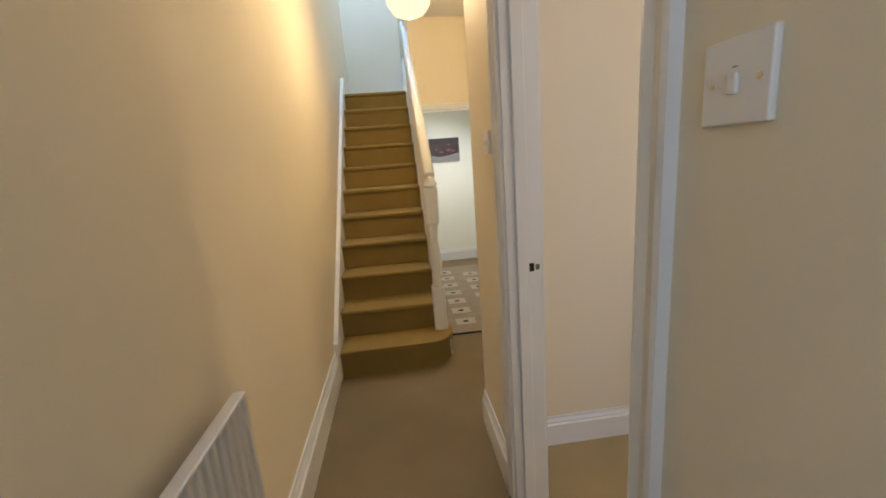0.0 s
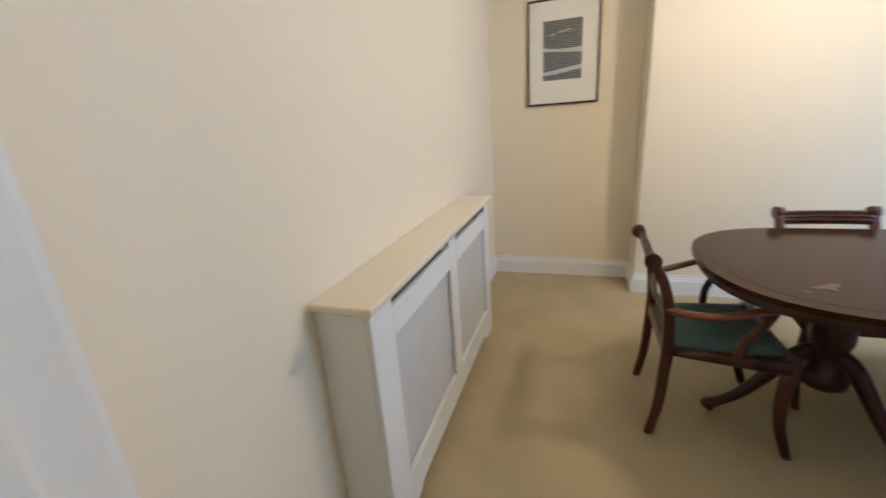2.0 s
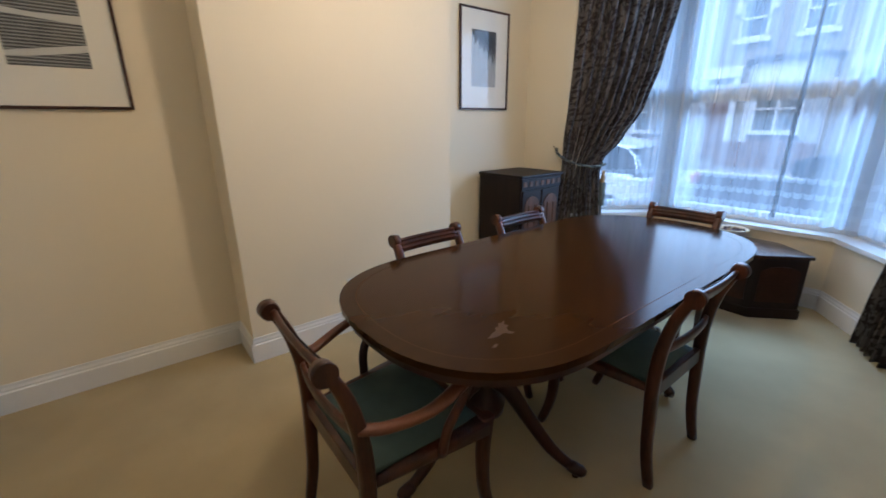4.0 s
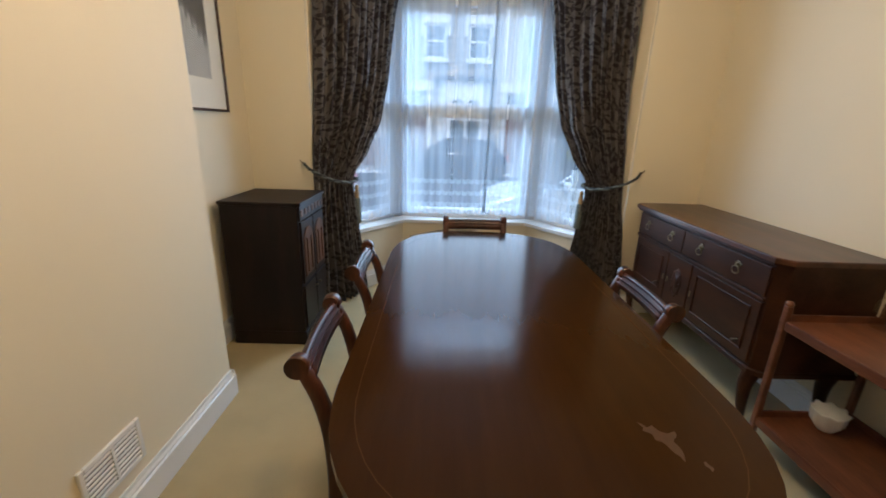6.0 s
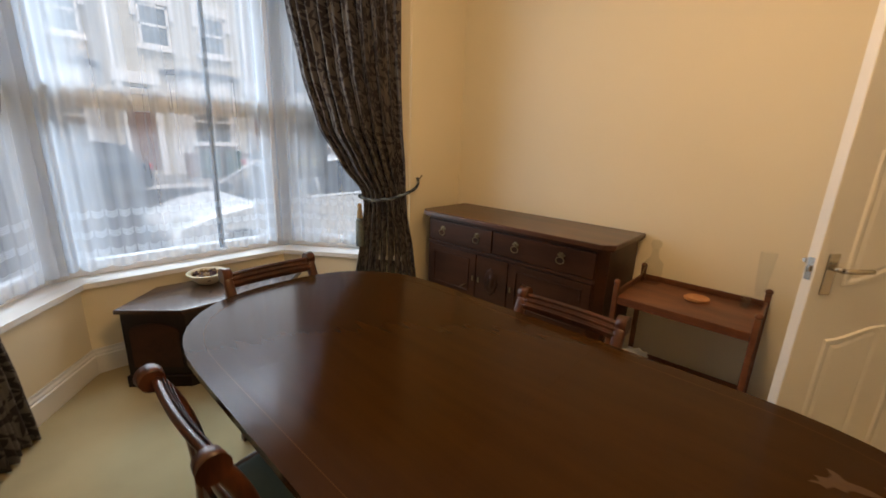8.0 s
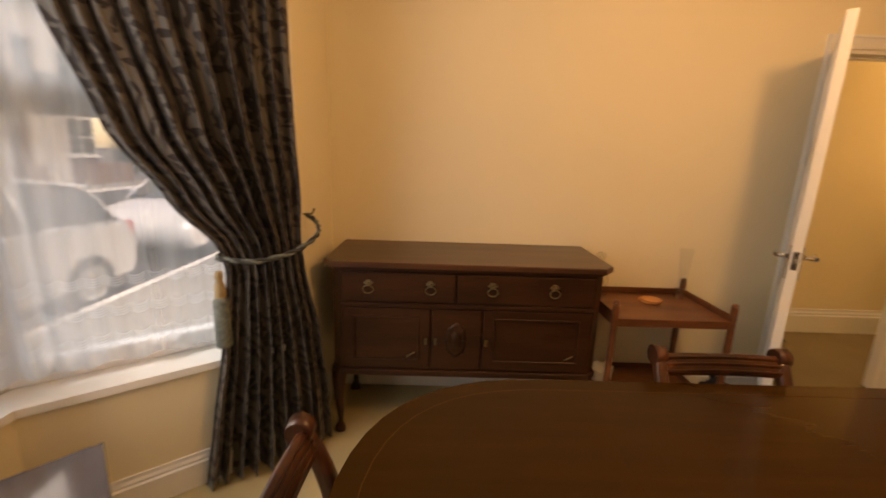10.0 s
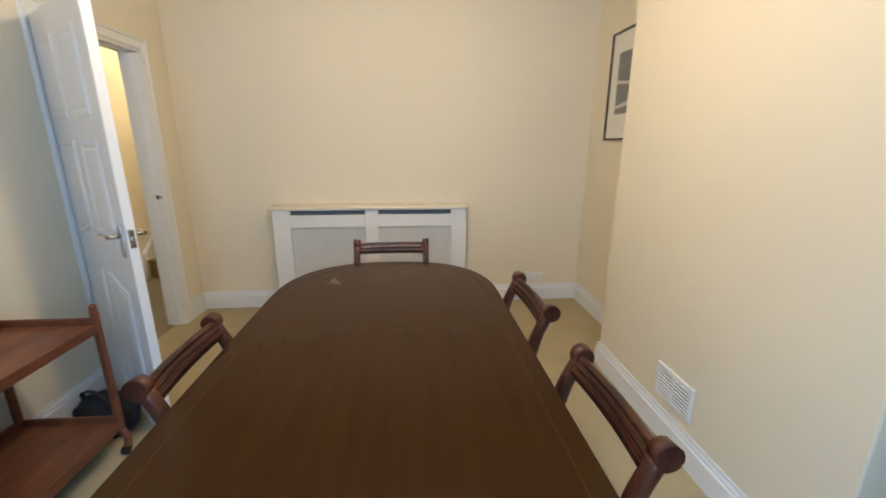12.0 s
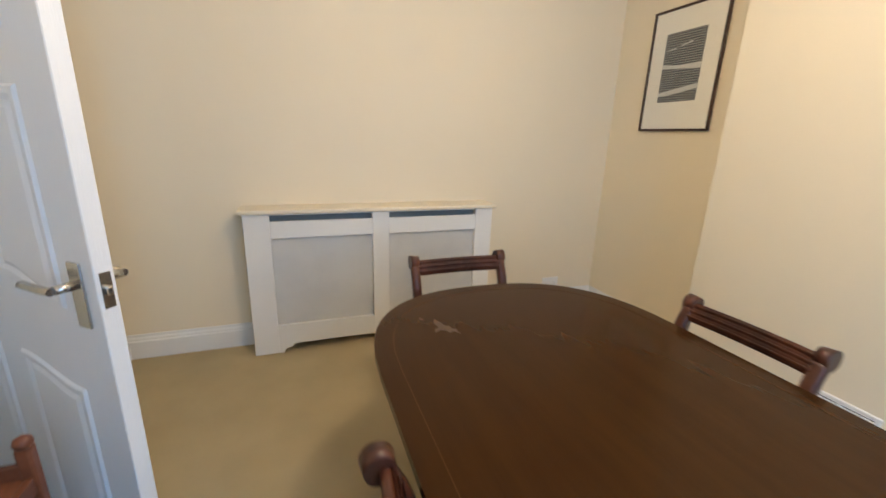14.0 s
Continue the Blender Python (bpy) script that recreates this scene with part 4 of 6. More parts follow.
def part_paw(leg, pt, dx, dy):
    paw = mesh_object("paw_cap", tube([pt(0.375, 0.05), pt(0.40, 0.042), pt(0.43, 0.034), pt(0.445, 0.03)], [(0.022, 0.022), (0.026, 0.024), (0.025, 0.022), (0.012, 0.014)], 12), MAHOGD)
    bm = bmesh.new()
    bm.from_mesh(paw.data)
    x, y, z = pt(0.405, 0.012)
    tube_into(bm, [(x - dy * 0.008, y + dx * 0.008, 0.013), (x + dy * 0.008, y - dx * 0.008, 0.013)], 0.013, 12)
    bm.to_mesh(paw.data)
    bm.free()
    paw.parent = leg.parent
    tagged(paw, "dark castor foot")


dining_table()


def radiator_cover():
    c = thing("radiator_cover", "white radiator cover with two grille panels on the cream wall", "radiator cover")
    x0, x1, d, h = 0.70, 2.25, 0.18, 0.88
    # shelf colour is yellower than the white front below it
    part("top_shelf", box(0.676, 2.27, -0.200, -0.001, h, 0.905, 0.006), CREAMG, c, "cream shelf, yellower than the cover's front")
    # front, with slots, grille openings and a shaped foot
    f0, f1 = -d, -d + 0.018
    cuts = [(0.84, 1.43), (1.535, 2.125)]
    for a, b in ((x0, cuts[0][0]), (cuts[1][1], x1)):
        part("stile", box(a, b, f0, f1, 0.0, h, 0.003, 1), GLOSSW, c)
    part("stile", box(cuts[0][1], cuts[1][0], f0, f1, 0.052, h, 0.003, 1), GLOSSW, c)
    for a, b in cuts:
        part("rail", box(a, b, f0, f1, 0.735, 0.835, 0.002, 1), GLOSSW, c)
        part("rail", box(a, b, f0, f1, h - 0.008, h, 0.0), GLOSSW, c)
        # backing strip coloured dark to stand for the shade inside the slot
        part("dark_slot_back", box(a, b, f1 + 0.02, f1 + 0.024, 0.80, h), mat("shaded_radiator_metal", (0.16, 0.19, 0.21), 0.6, bump=0), c, "slot backing with shade put into its dark grey")
    pts = [(0.840, 0.0), (0.865, 0.0), (0.875, 0.022), (0.895, 0.030), (0.915, 0.034), (0.930, 0.052), (0.960, 0.056), (1.995, 0.056), (2.025, 0.052), (2.040, 0.034), (2.060, 0.030), (2.080, 0.022), (2.090, 0.0), (2.125, 0.0), (2.125, 0.185), (0.840, 0.185)]
    part("bottom_rail", plate(pts, 0.017, "y", f0 + 0.0005, 0.0), GLOSSW, c)
    part("side_panel", box(x0, x0 + 0.018, f1, -0.001, 0, h, 0.002, 1), GLOSSW, c)
    part("side_panel", box(x1 - 0.018, x1, f1, -0.001, 0, h, 0.002, 1), GLOSSW, c)
    for a, b in cuts:
        bm = bmesh.new()
        n = 84
        for k in range(n):
            x = a + (b - a) * (k + 0.5) / n
            box_into(bm, x - 0.0021, x + 0.0021, f1 + 0.001, f1 + 0.003, 0.185, 0.735)
        m = 78
        for k in range(m):
            z = 0.185 + 0.55 * (k + 0.5) / m
            box_into(bm, a, b, f1 + 0.0015, f1 + 0.004, z - 0.0019, z + 0.0019)
        g = part("grille", bm, MESHW, c, "fine white woven grille")
        part("grille_backing", box(a, b, f1 + 0.012, f1 + 0.014, 0.185, 0.735), MESHW, c, "pale lining behind the grille")


radiator_cover()


def picture(label, y0, y1, z0, z1, art, stripes):
    p = thing("framed_print", label, "picture", W, (y0 + y1) / 2, (z0 + z1) / 2)
    hw, hh, b, d = (y1 - y0) / 2, (z1 - z0) / 2, 0.014, 0.024
    for a0, a1, c0, c1 in ((-hw, -hw + b, -hh, hh), (hw - b, hw, -hh, hh), (-hw + b, hw - b, -hh, -hh + b), (-hw + b, hw - b, hh - b, hh)):
        part("frame_bar", box(-d, -0.002, a0, a1, c0, c1, 0.002, 1), FRAMEW, p)
    part("mount", box(-0.012, -0.006, -hw + b, hw - b, -hh + b, hh - b), PAPER, p, "ivory mount card")
    cy, cz = (art[0] + art[1]) / 2 - (y0 + y1) / 2, (art[2] + art[3]) / 2 - (z0 + z1) / 2
    aw, ah = (art[1] - art[0]) / 2, (art[3] - art[2]) / 2
    pr = part("print", box(-0.0128, -0.012, cy - aw, cy + aw, cz - ah, cz + ah), INKM if stripes == "v" else INK, p, "grey and charcoal striped abstract print")
    bm, bm2 = bmesh.new(), bmesh.new()
    X = -0.0133
    if stripes == "h":
        n = 30
        for k in range(n):
            z = cz - ah + 2 * ah * (k + 0.5) / n
            t = 2 * ah / n * 0.2
            a0, a1 = -aw + 0.002, aw - 0.002
            v = [bm.verts.new((X, cy + y, z + q)) for y, q in ((a0, -t), (a1, -t + 0.004), (a1, t + 0.004), (a0, t))]
            bm.faces.new(v)
        # pale drifting bands, u from far (0) to near (1) along the wall, height from the bottom
        for poly in ([(0.0, 0.56), (0.45, 0.52), (1.0, 0.53), (1.0, 0.44), (0.7, 0.46), (0.35, 0.48), (0.0, 0.50)],
                     [(0.0, 0.14), (0.5, 0.19), (1.0, 0.24), (1.0, 0.17), (0.62, 0.13), (0.3, 0.10), (0.0, 0.09)],
                     [(0.05, 0.755), (0.3, 0.785), (0.3, 0.76), (0.05, 0.75)], [(0.4, 0.80), (0.7, 0.845), (0.7, 0.815), (0.4, 0.79)]):
            bm2.faces.new([bm2.verts.new((X - 0.0005, cy + aw - 2 * aw * u, cz - ah + 2 * ah * w)) for u, w in poly])
    else:
        n = 11
        for k in range(n):
            u = (k + 0.5) / n
            y = cy + aw - 2 * aw * u
            t = 2 * aw / n * 0.27
            bm.faces.new([bm.verts.new((X, y + a, cz + q)) for a, q in ((-t, -ah), (t, -ah), (t * 0.6, ah * 0.72), (-t * 0.6, ah * 0.72))])
        for k in range(n):
            u0, u1 = k / n, (k + 1) / n
            deep = 0.10 + 0.035 * k + (0.06 if k % 2 else 0)
            poly = [(u0, 1.0), (u1, 1.0), (u1, 1 - deep * 0.75), ((u0 + u1) / 2, 1 - deep * 1.35), (u0, 1 - deep * 0.75)]
            bm2.faces.new([bm2.verts.new((X - 0.0005, cy + aw - 2 * aw * p, cz - ah + 2 * ah * w)) for p, w in poly])
    part("stripe_lines", bm, PRINTL if stripes == "v" else INKM, pr)
    part("drifting_shapes", bm2, INK if stripes == "v" else PRINTL, pr)
    g = part("glazing", box(-0.0165, -0.0145, -hw + b, hw - b, -hh + b, hh - b), PANE, p, "clear picture glass")
    g.visible_shadow = False


picture("dark-framed print of horizontal grey stripes on the cream alcove wall", -0.826, -0.303, 1.418, 2.155, (-0.700, -0.420, 1.598, 2.01), "h")
picture("dark-framed print of upright grey stripes above the black cabinet", -3.495, -2.955, 1.446, 2.20, (-3.35, -3.08, 1.625, 2.045), "v")


def sideboard():
    s = thing("sideboard", "dark oak sideboard with two drawers, carved centre panel and ring pulls", "sideboard")
    y0, y1, D, zt = -3.69, -2.36, 0.495, 0.91

    def canted(o):
        return [(0.004, y0 - o), (D + o - 0.05, y0 - o), (D + o, y0 - o + 0.05), (D + o, y1 + o - 0.05), (D + o - 0.05, y1 + o), (0.004, y1 + o)]
    part("top", prism(canted(0.012), zt - 0.025, zt, 0.006), OAKTOP, s, "reddish polished sideboard top")
    part("moulding", prism(canted(0.0), zt - 0.04, zt - 0.025), OAKD, s)
    part("carcass", prism([(0.004, y0 + 0.02), (D - 0.065, y0 + 0.02), (D - 0.025, y0 + 0.06), (D - 0.025, y1 - 0.06), (D - 0.065, y1 - 0.02), (0.004, y1 - 0.02)], 0.335, zt - 0.04), OAKD, s)
    part("base_moulding", prism([(0.004, y0 + 0.01), (D - 0.055, y0 + 0.01), (D - 0.012, y0 + 0.055), (D - 0.012, y1 - 0.055), (D - 0.055, y1 - 0.01), (0.004, y1 - 0.01)], 0.335, 0.362, 0.005), OAKD, s)
    f = D - 0.025
    for a, b in ((y0 + 0.07, -3.085), (-3.075, y1 - 0.07)):
        dr = part("drawer", box(f, f + 0.012, a, b, 0.715, 0.855, 0.004), OAKD, s)
        for y in ((-3.49, -3.20) if a < -3.2 else (-2.91, -2.62)):
            bm = box(f + 0.012, f + 0.016, y - 0.012, y + 0.012, 0.792, 0.822, 0.003)
            box_into(bm, f + 0.012, f + 0.015, y - 0.022, y + 0.022, 0.80, 0.812, 0.003)
            tube_into(bm, [(f + 0.014, y, 0.806), (f + 0.026, y, 0.802)], 0.006, 8)
            ring = [(f + 0.024, y + 0.024 * math.sin(t), 0.778 - 0.019 * math.cos(t)) for t in [2 * math.pi * k / 16 for k in range(17)]]
            tube_into(bm, ring, 0.0028, 6, up=(1, 0, 0))
            part("ring_pull", bm, BRASS, dr, "antique brass ring pull")
    part("drawer_rail", box(f, f + 0.016, y0 + 0.065, y1 - 0.065, 0.69, 0.708, 0.003), OAKD, s)
    for a, b, nm in ((y0 + 0.075, -3.20, "deep_drawer"), (-3.19, -2.955, "centre_panel"), (-2.945, y1 - 0.075, "cupboard_door")):
        d = part(nm, box(f, f + 0.010, a, b, 0.375, 0.683, 0.003), OAKD, s)
        if nm != "centre_panel":
            for c0, c1, e0, e1 in ((a + 0.05, b - 0.05, 0.42, 0.428), (a + 0.05, b - 0.05, 0.637, 0.645), (a + 0.05, a + 0.058, 0.428, 0.637), (b - 0.058, b - 0.05, 0.428, 0.637)):
                part("bead", box(f + 0.010, f + 0.017, c0, c1, e0, e1, 0.002, 1), OAKD, d)
            y = b - 0.09
            part("corner_mount", tube([(f + 0.017, y - 0.02, 0.44), (f + 0.02, y + 0.02, 0.465)], 0.004, 6), BRASS, d, "worn brass corner mount")
        else:
            bm = lathe([(0.06, 0), (0.06, 0.002), (0.05, 0.004), (0.03, 0.002), (0.028, 0.005), (0.0001, 0.006)], 0, 0, 0, 20)
            bmesh.ops.transform(bm, matrix=pose(f + 0.010, (a + b) / 2, 0.53, 0, 90, 0) @ Matrix.Diagonal((1.4, 0.8, 1, 1)), verts=bm.verts)
            part("carved_rosette", bm, OAKD, d)
            for k in range(8):
                t = 2 * math.pi * k / 8
                part("carved_leaf", tube([(f + 0.0095, (a + b) / 2 + 0.02 * math.cos(t), 0.53 + 0.03 * math.sin(t)), (f + 0.0105, (a + b) / 2 + 0.055 * math.cos(t), 0.53 + 0.09 * math.sin(t))], [(0.003, 0.002), (0.008, 0.003)], 6), OAKD, d)
        yk = b - 0.018 if nm == "deep_drawer" else a + 0.018
        part("escutcheon", box(f + 0.010, f + 0.013, yk - 0.007, yk + 0.007, 0.50, 0.535, 0.002), BRASS, d, "brass key escutcheon")
    for y in (y0 + 0.045, y1 - 0.07):
        for x in (0.06, f - 0.03):
            path = smooth_path([(x, y, 0.34), (x + 0.018, y, 0.26), (x + 0.008, y, 0.15), (x - 0.004, y, 0.07), (x + 0.012, y, 0.0)], 3)
            n = len(path)
            part("cabriole_leg", tube(path, [(0.040 - 0.026 * min(1, i / (n - 4)) + (0.014 if i > n - 3 else 0),) * 2 for i in range(n)], 10, up=(0, 1, 0)), OAKD, s)


sideboard()


def black_cabinet():
    c = thing("cabinet", "black oak cupboard with arched carved doors, beside the dark curtain", "cabinet")
    x0, x1, y0, y1, h = 2.768, 3.25, -3.655, -3.135, 0.94
    part("carcass", box(x0 + 0.02, x1, y0 + 0.01, y1 - 0.01, 0.09, h - 0.022, 0.003), BLACKOAK, c)
    part("top", box(x0 - 0.005, x1 + 0.005, y0, y1, h - 0.022, h, 0.005), BLACKOAK, c)
    part("plinth", box(x0 + 0.008, x1, y0 + 0.002, y1 - 0.002, 0.0, 0.09, 0.006), BLACKOAK, c)
    fr = part("frieze", box(x0 + 0.006, x0 + 0.02, y0 + 0.015, y1 - 0.015, h - 0.115, h - 0.025, 0.002), BLACKOAK, c)
    for k in range(7):
        y = y0 + 0.05 + 0.07 * k
        part("carved_lozenge", box(x0 + 0.001, x0 + 0.006, y - 0.018, y + 0.018, h - 0.09, h - 0.05, 0.002), CARVED, fr)
    f = x0 + 0.006
    for a, b in ((y0 + 0.03, -3.40), (-3.39, y1 - 0.03)):
        d = part("door", box(f, f + 0.014, a, b, 0.42, h - 0.125, 0.003), BLACKOAK, c)
        w = b - a
        arch = [(a + 0.03, 0.46), (b - 0.03, 0.46), (b - 0.03, 0.70)] + [((a + b) / 2 + (w / 2 - 0.03) * math.cos(t), 0.70 + 0.07 * math.sin(t)) for t in [math.pi * k / 8 for k in range(1, 8)]] + [(a + 0.03, 0.70)]
        part("arched_panel", plate(arch, 0.005, "x", f - 0.005, 0), CARVED, d, "brown carved arched panel")
        for q in (0.33, 0.67):
            part("pilaster", box(f - 0.012, f - 0.005, a + w * q - 0.008, a + w * q + 0.008, 0.48, 0.70, 0.003), CARVED, d)
        part("lower_door", box(f, f + 0.014, a, b, 0.11, 0.40, 0.003), BLACKOAK, c)
        part("knob", lathe([(0.004, 0), (0.004, 0.01), (0.009, 0.016), (0.004, 0.022)], 0, 0, 0, 10), BRASS, d).matrix_basis = pose(f, b - 0.03 if a < -3.5 else a + 0.03, 0.34, 0, -90, 0)


black_cabinet()


def tv_unit():
    c = thing("low_cabinet", "low dark six-sided cabinet with shiny top standing in the bay", "cabinet")
    o = [(1.145, -4.225), (1.39, -4.0), (1.94, -4.02), (2.19, -4.25), (1.94, -4.495), (1.39, -4.46)]
    cx, cy = 1.667, -4.24
    sc = lambda k: [(cx + (x - cx) * k, cy + (y - cy) * k) for x, y in o]
    part("top", prism(sc(1.0), 0.437, 0.462, 0.006), GLOSSTOP, c, "glossy dark top")
    part("body", prism(sc(0.955), 0.07, 0.437), BLACKOAK, c)
    part("plinth", prism(sc(0.985), 0.0, 0.07, 0.008), BLACKOAK, c)
    s = sc(0.955)
    for i in range(3):
        a, b = Vector((*s[i], 0)), Vector((*s[i + 1], 0))
        t = (b - a).normalized()
        w = (b - a).length
        ang = math.degrees(math.atan2(t.y, t.x))
        cnt = 3 if w > 0.4 else 1
        for k in range(cnt):
            u0, u1 = w * k / cnt + 0.035, w * (k + 1) / cnt - 0.035
            pts = [(u0, 0.12), (u1, 0.12), (u1, 0.33)] + [((u0 + u1) / 2 + (u1 - u0) / 2 * math.cos(q), 0.33 + 0.05 * math.sin(q)) for q in [math.pi * j / 8 for j in range(1, 8)]] + [(u0, 0.33)]
            bm = plate(pts, 0.006, "y", -0.0065, 0)
            bmesh.ops.transform(bm, matrix=pose(a.x, a.y, 0, 0, 0, ang) @ Matrix.Diagonal((1, -1, 1, 1)), verts=bm.verts)
            part("arched_panel", bm, OAKD, c)


tv_unit()


def bowl():
    b = thing("bowl", "cream bowl of potpourri on the low cabinet", "bowl", 1.69, -4.385, 0.462)
    part("dish", lathe([(0.05, 0.0), (0.06, 0.008), (0.092, 0.038), (0.110, 0.062), (0.114, 0.068), (0.106, 0.070), (0.099, 0.060), (0.082, 0.038), (0.05, 0.016), (0.001, 0.014)], 0, 0, 0, 28), CREAMBOWL, b)
    rnd = random.Random(4)
    for name, m, n in (("dark_petals", POTA, 48), ("tan_petals", POTB, 40)):
        bm = bmesh.new()
        for k in range(n):
            r, t = 0.086 * rnd.random() ** 0.5, rnd.random() * 6.28
            q = bmesh.ops.create_icosphere(bm, subdivisions=1, radius=0.016)
            mt = pose(r * math.cos(t), r * math.sin(t), 0.04 + 0.014 * rnd.random(), rnd.random() * 360, rnd.random() * 360, 0) @ Matrix.Diagonal((1, 0.8, 0.5, 1))
            bmesh.ops.transform(bm, matrix=mt, verts=q["verts"])
        tagged(part(name, bm, m, b), kind="stuff")


bowl()


def trolley():
    c = thing("tea_trolley", "two-tier red-brown wooden tea trolley with castors beside the sideboard", "trolley")
    x0, x1, y0, y1 = 0.045, 0.465, -2.315, -1.745
    for x in (x0, x1):
        for y in (y0, y1):
            lg = part("leg", box(x - 0.013, x + 0.013, y - 0.013, y + 0.013, 0.10, 0.725, 0.005), TROLW, c)
            part("finial", lathe([(0.013, 0.0), (0.017, 0.008), (0.014, 0.018), (0.003, 0.024)], x, y, 0.724, 12), TROLW, lg)
            part("leg_foot", tube(smooth_path([(x, y, 0.13), (x + (0.02 if x > 0.2 else 0), y, 0.09), (x + (0.012 if x > 0.2 else 0), y, 0.05)], 3), (0.016, 0.016), 10, up=(0, 1, 0)), TROLW, lg)
            part("castor", tube([(x - 0.01, y, 0.022), (x + 0.012, y, 0.022)], 0.022, 14), MAHOGD, lg, "dark castor wheel")
    for z, g in ((0.655, 0.03), (0.175, 0.03)):
        sh = part("shelf", box(x0 - 0.006, x1 + 0.006, y0, y1, z - 0.016, z, 0.002, 1), TROLW, c)
        part("apron", box(x1 - 0.006, x1 + 0.008, y0 + 0.013, y1 - 0.013, z - 0.036, z + 0.004, 0.003), TROLW, sh)
        part("gallery", box(x0 - 0.006, x0 + 0.004, y0 + 0.013, y1 - 0.013, z, z + g, 0.003), TROLW, sh)
        for y in (y0, y1):
            part("gallery", box(x0 + 0.013, x1 - 0.013, y - 0.006, y + 0.006, z - 0.036, z + g, 0.003), TROLW, sh)


trolley()


def small_things():
    d = thing("decanter", "square clear glass decanter with ball stopper on the trolley", "decanter", 0.09, -2.26, 0.656)
    part("bottle", prism_lofted([(0.043, 0.0), (0.045, 0.01), (0.045, 0.11), (0.03, 0.135), (0.018, 0.145), (0.017, 0.18), (0.022, 0.185)]), GLASSC, d)
    part("stopper", lathe([(0.012, 0.186), (0.012, 0.192), (0.024, 0.205), (0.028, 0.22), (0.022, 0.238), (0.004, 0.246)], 0, 0, 0, 16), GLASSC, d)
    m = thing("table_mat", "round pale orange wooden mats on the trolley shelf", "mat", 0.195, -2.01, 0.656)
    part("disc", lathe([(0.056, 0), (0.058, 0.004), (0.056, 0.008)], 0, 0, 0, 24), ORANGE, m)
    part("disc", lathe([(0.052, 0.0085), (0.054, 0.012), (0.05, 0.016)], 0.006, 0.004, 0, 24), ORANGE, m)
    v = thing("stemmed_vase", "tall thin clear glass vase with stem on the trolley", "vase", 0.085, -1.78, 0.656)
    part("glass_body", lathe([(0.032, 0.0), (0.032, 0.004), (0.008, 0.012), (0.006, 0.03), (0.012, 0.045), (0.022, 0.08), (0.028, 0.18), (0.034, 0.275), (0.031, 0.275), (0.025, 0.18), (0.018, 0.08), (0.004, 0.06)], 0, 0, 0, 20), GLASSV, v)
    g = thing("drinking_glass", "small clear glass tumbler by the thin vase", "glass", 0.14, -1.82, 0.656)
    part("tumbler", lathe([(0.018, 0.0), (0.02, 0.06), (0.018, 0.06), (0.016, 0.008)], 0, 0, 0, 16), GLASSC, g)
    b = thing("bag", "slumped black fabric bag on the carpet behind the trolley", "bag", 0.30, -1.60, 0)
    bm = bmesh.new()
    bmesh.ops.create_icosphere(bm, subdivisions=4, radius=1)
    for w in bm.verts:
        p = w.co.copy()
        k = 1 + 0.13 * noise.noise(p * 2.6) + 0.05 * noise.noise(p * 7)
        w.co = Vector((p.x * 0.14 * k, p.y * 0.10 * k, max(0.0, 0.11 + p.z * 0.12 * k)))
    for f in bm.faces:
        f.smooth = True
    part("body", bm, BAG, b)
    part("strap", tube(smooth_path([(-0.10, 0.02, 0.18), (-0.07, -0.02, 0.25), (0.0, -0.04, 0.26), (0.05, -0.05, 0.22), (0.09, -0.03, 0.15)], 4), (0.012, 0.003), 6), BAG, b)
    s = thing("scalloped_bowl", "white scalloped china dish on the trolley's lower shelf", "dish", 0.22, -2.24, 0.176)
    bm = bmesh.new()
    rings = []
    for r, h in ((0.03, 0), (0.035, 0.006), (0.058, 0.04), (0.062, 0.085), (0.066, 0.096), (0.060, 0.09), (0.05, 0.04), (0.01, 0.012)):
        rings.append([bm.verts.new(((r + 0.05 * r * math.cos(8 * t)) * math.cos(t), (r + 0.05 * r * math.cos(8 * t)) * math.sin(t), h + 0.05 * h * math.cos(8 * t))) for t in [2 * math.pi * k / 48 for k in range(48)]])
    for a, q in zip(rings, rings[1:]):
        for k in range(48):
            bm.faces.new((a[k], a[(k + 1) % 48], q[(k + 1) % 48], q[k])).smooth = True
    bm.faces.new(rings[0][::-1])
    bm.faces.new(rings[-1])
    part("bowl_body", bm, CERAM, s)


def prism_lofted(prof):
    """A bottle of square section with rounded corners: (half width, height)."""
    bm = bmesh.new()
    rings = []
    for r, h in prof:
        e = 0.45 if h < 0.13 else 1.0
        rings.append([bm.verts.new((r * math.copysign(abs(math.cos(t)) ** e, math.cos(t)), r * math.copysign(abs(math.sin(t)) ** e, math.sin(t)), h)) for t in [2 * math.pi * (k + 0.5) / 24 for k in range(24)]])
    for a, q in zip(rings, rings[1:]):
        for k in range(24):
            bm.faces.new((a[k], a[(k + 1) % 24], q[(k + 1) % 24], q[k])).smooth = True
    bm.faces.new(rings[0][::-1])
    bm.faces.new(rings[-1])
    return bm


small_things()

# ---- curtains ----


def lerp_rows(rows, z):
    for (z0, *a), (z1, *b) in zip(rows, rows[1:]):
        if z0 >= z >= z1:
            t = (z0 - z) / (z0 - z1)
            t = t * t * (3 - 2 * t) * 0.4 + t * 0.6
            return [p + (q - p) * t for p, q in zip(a, b)]
    return rows[-1][1:]


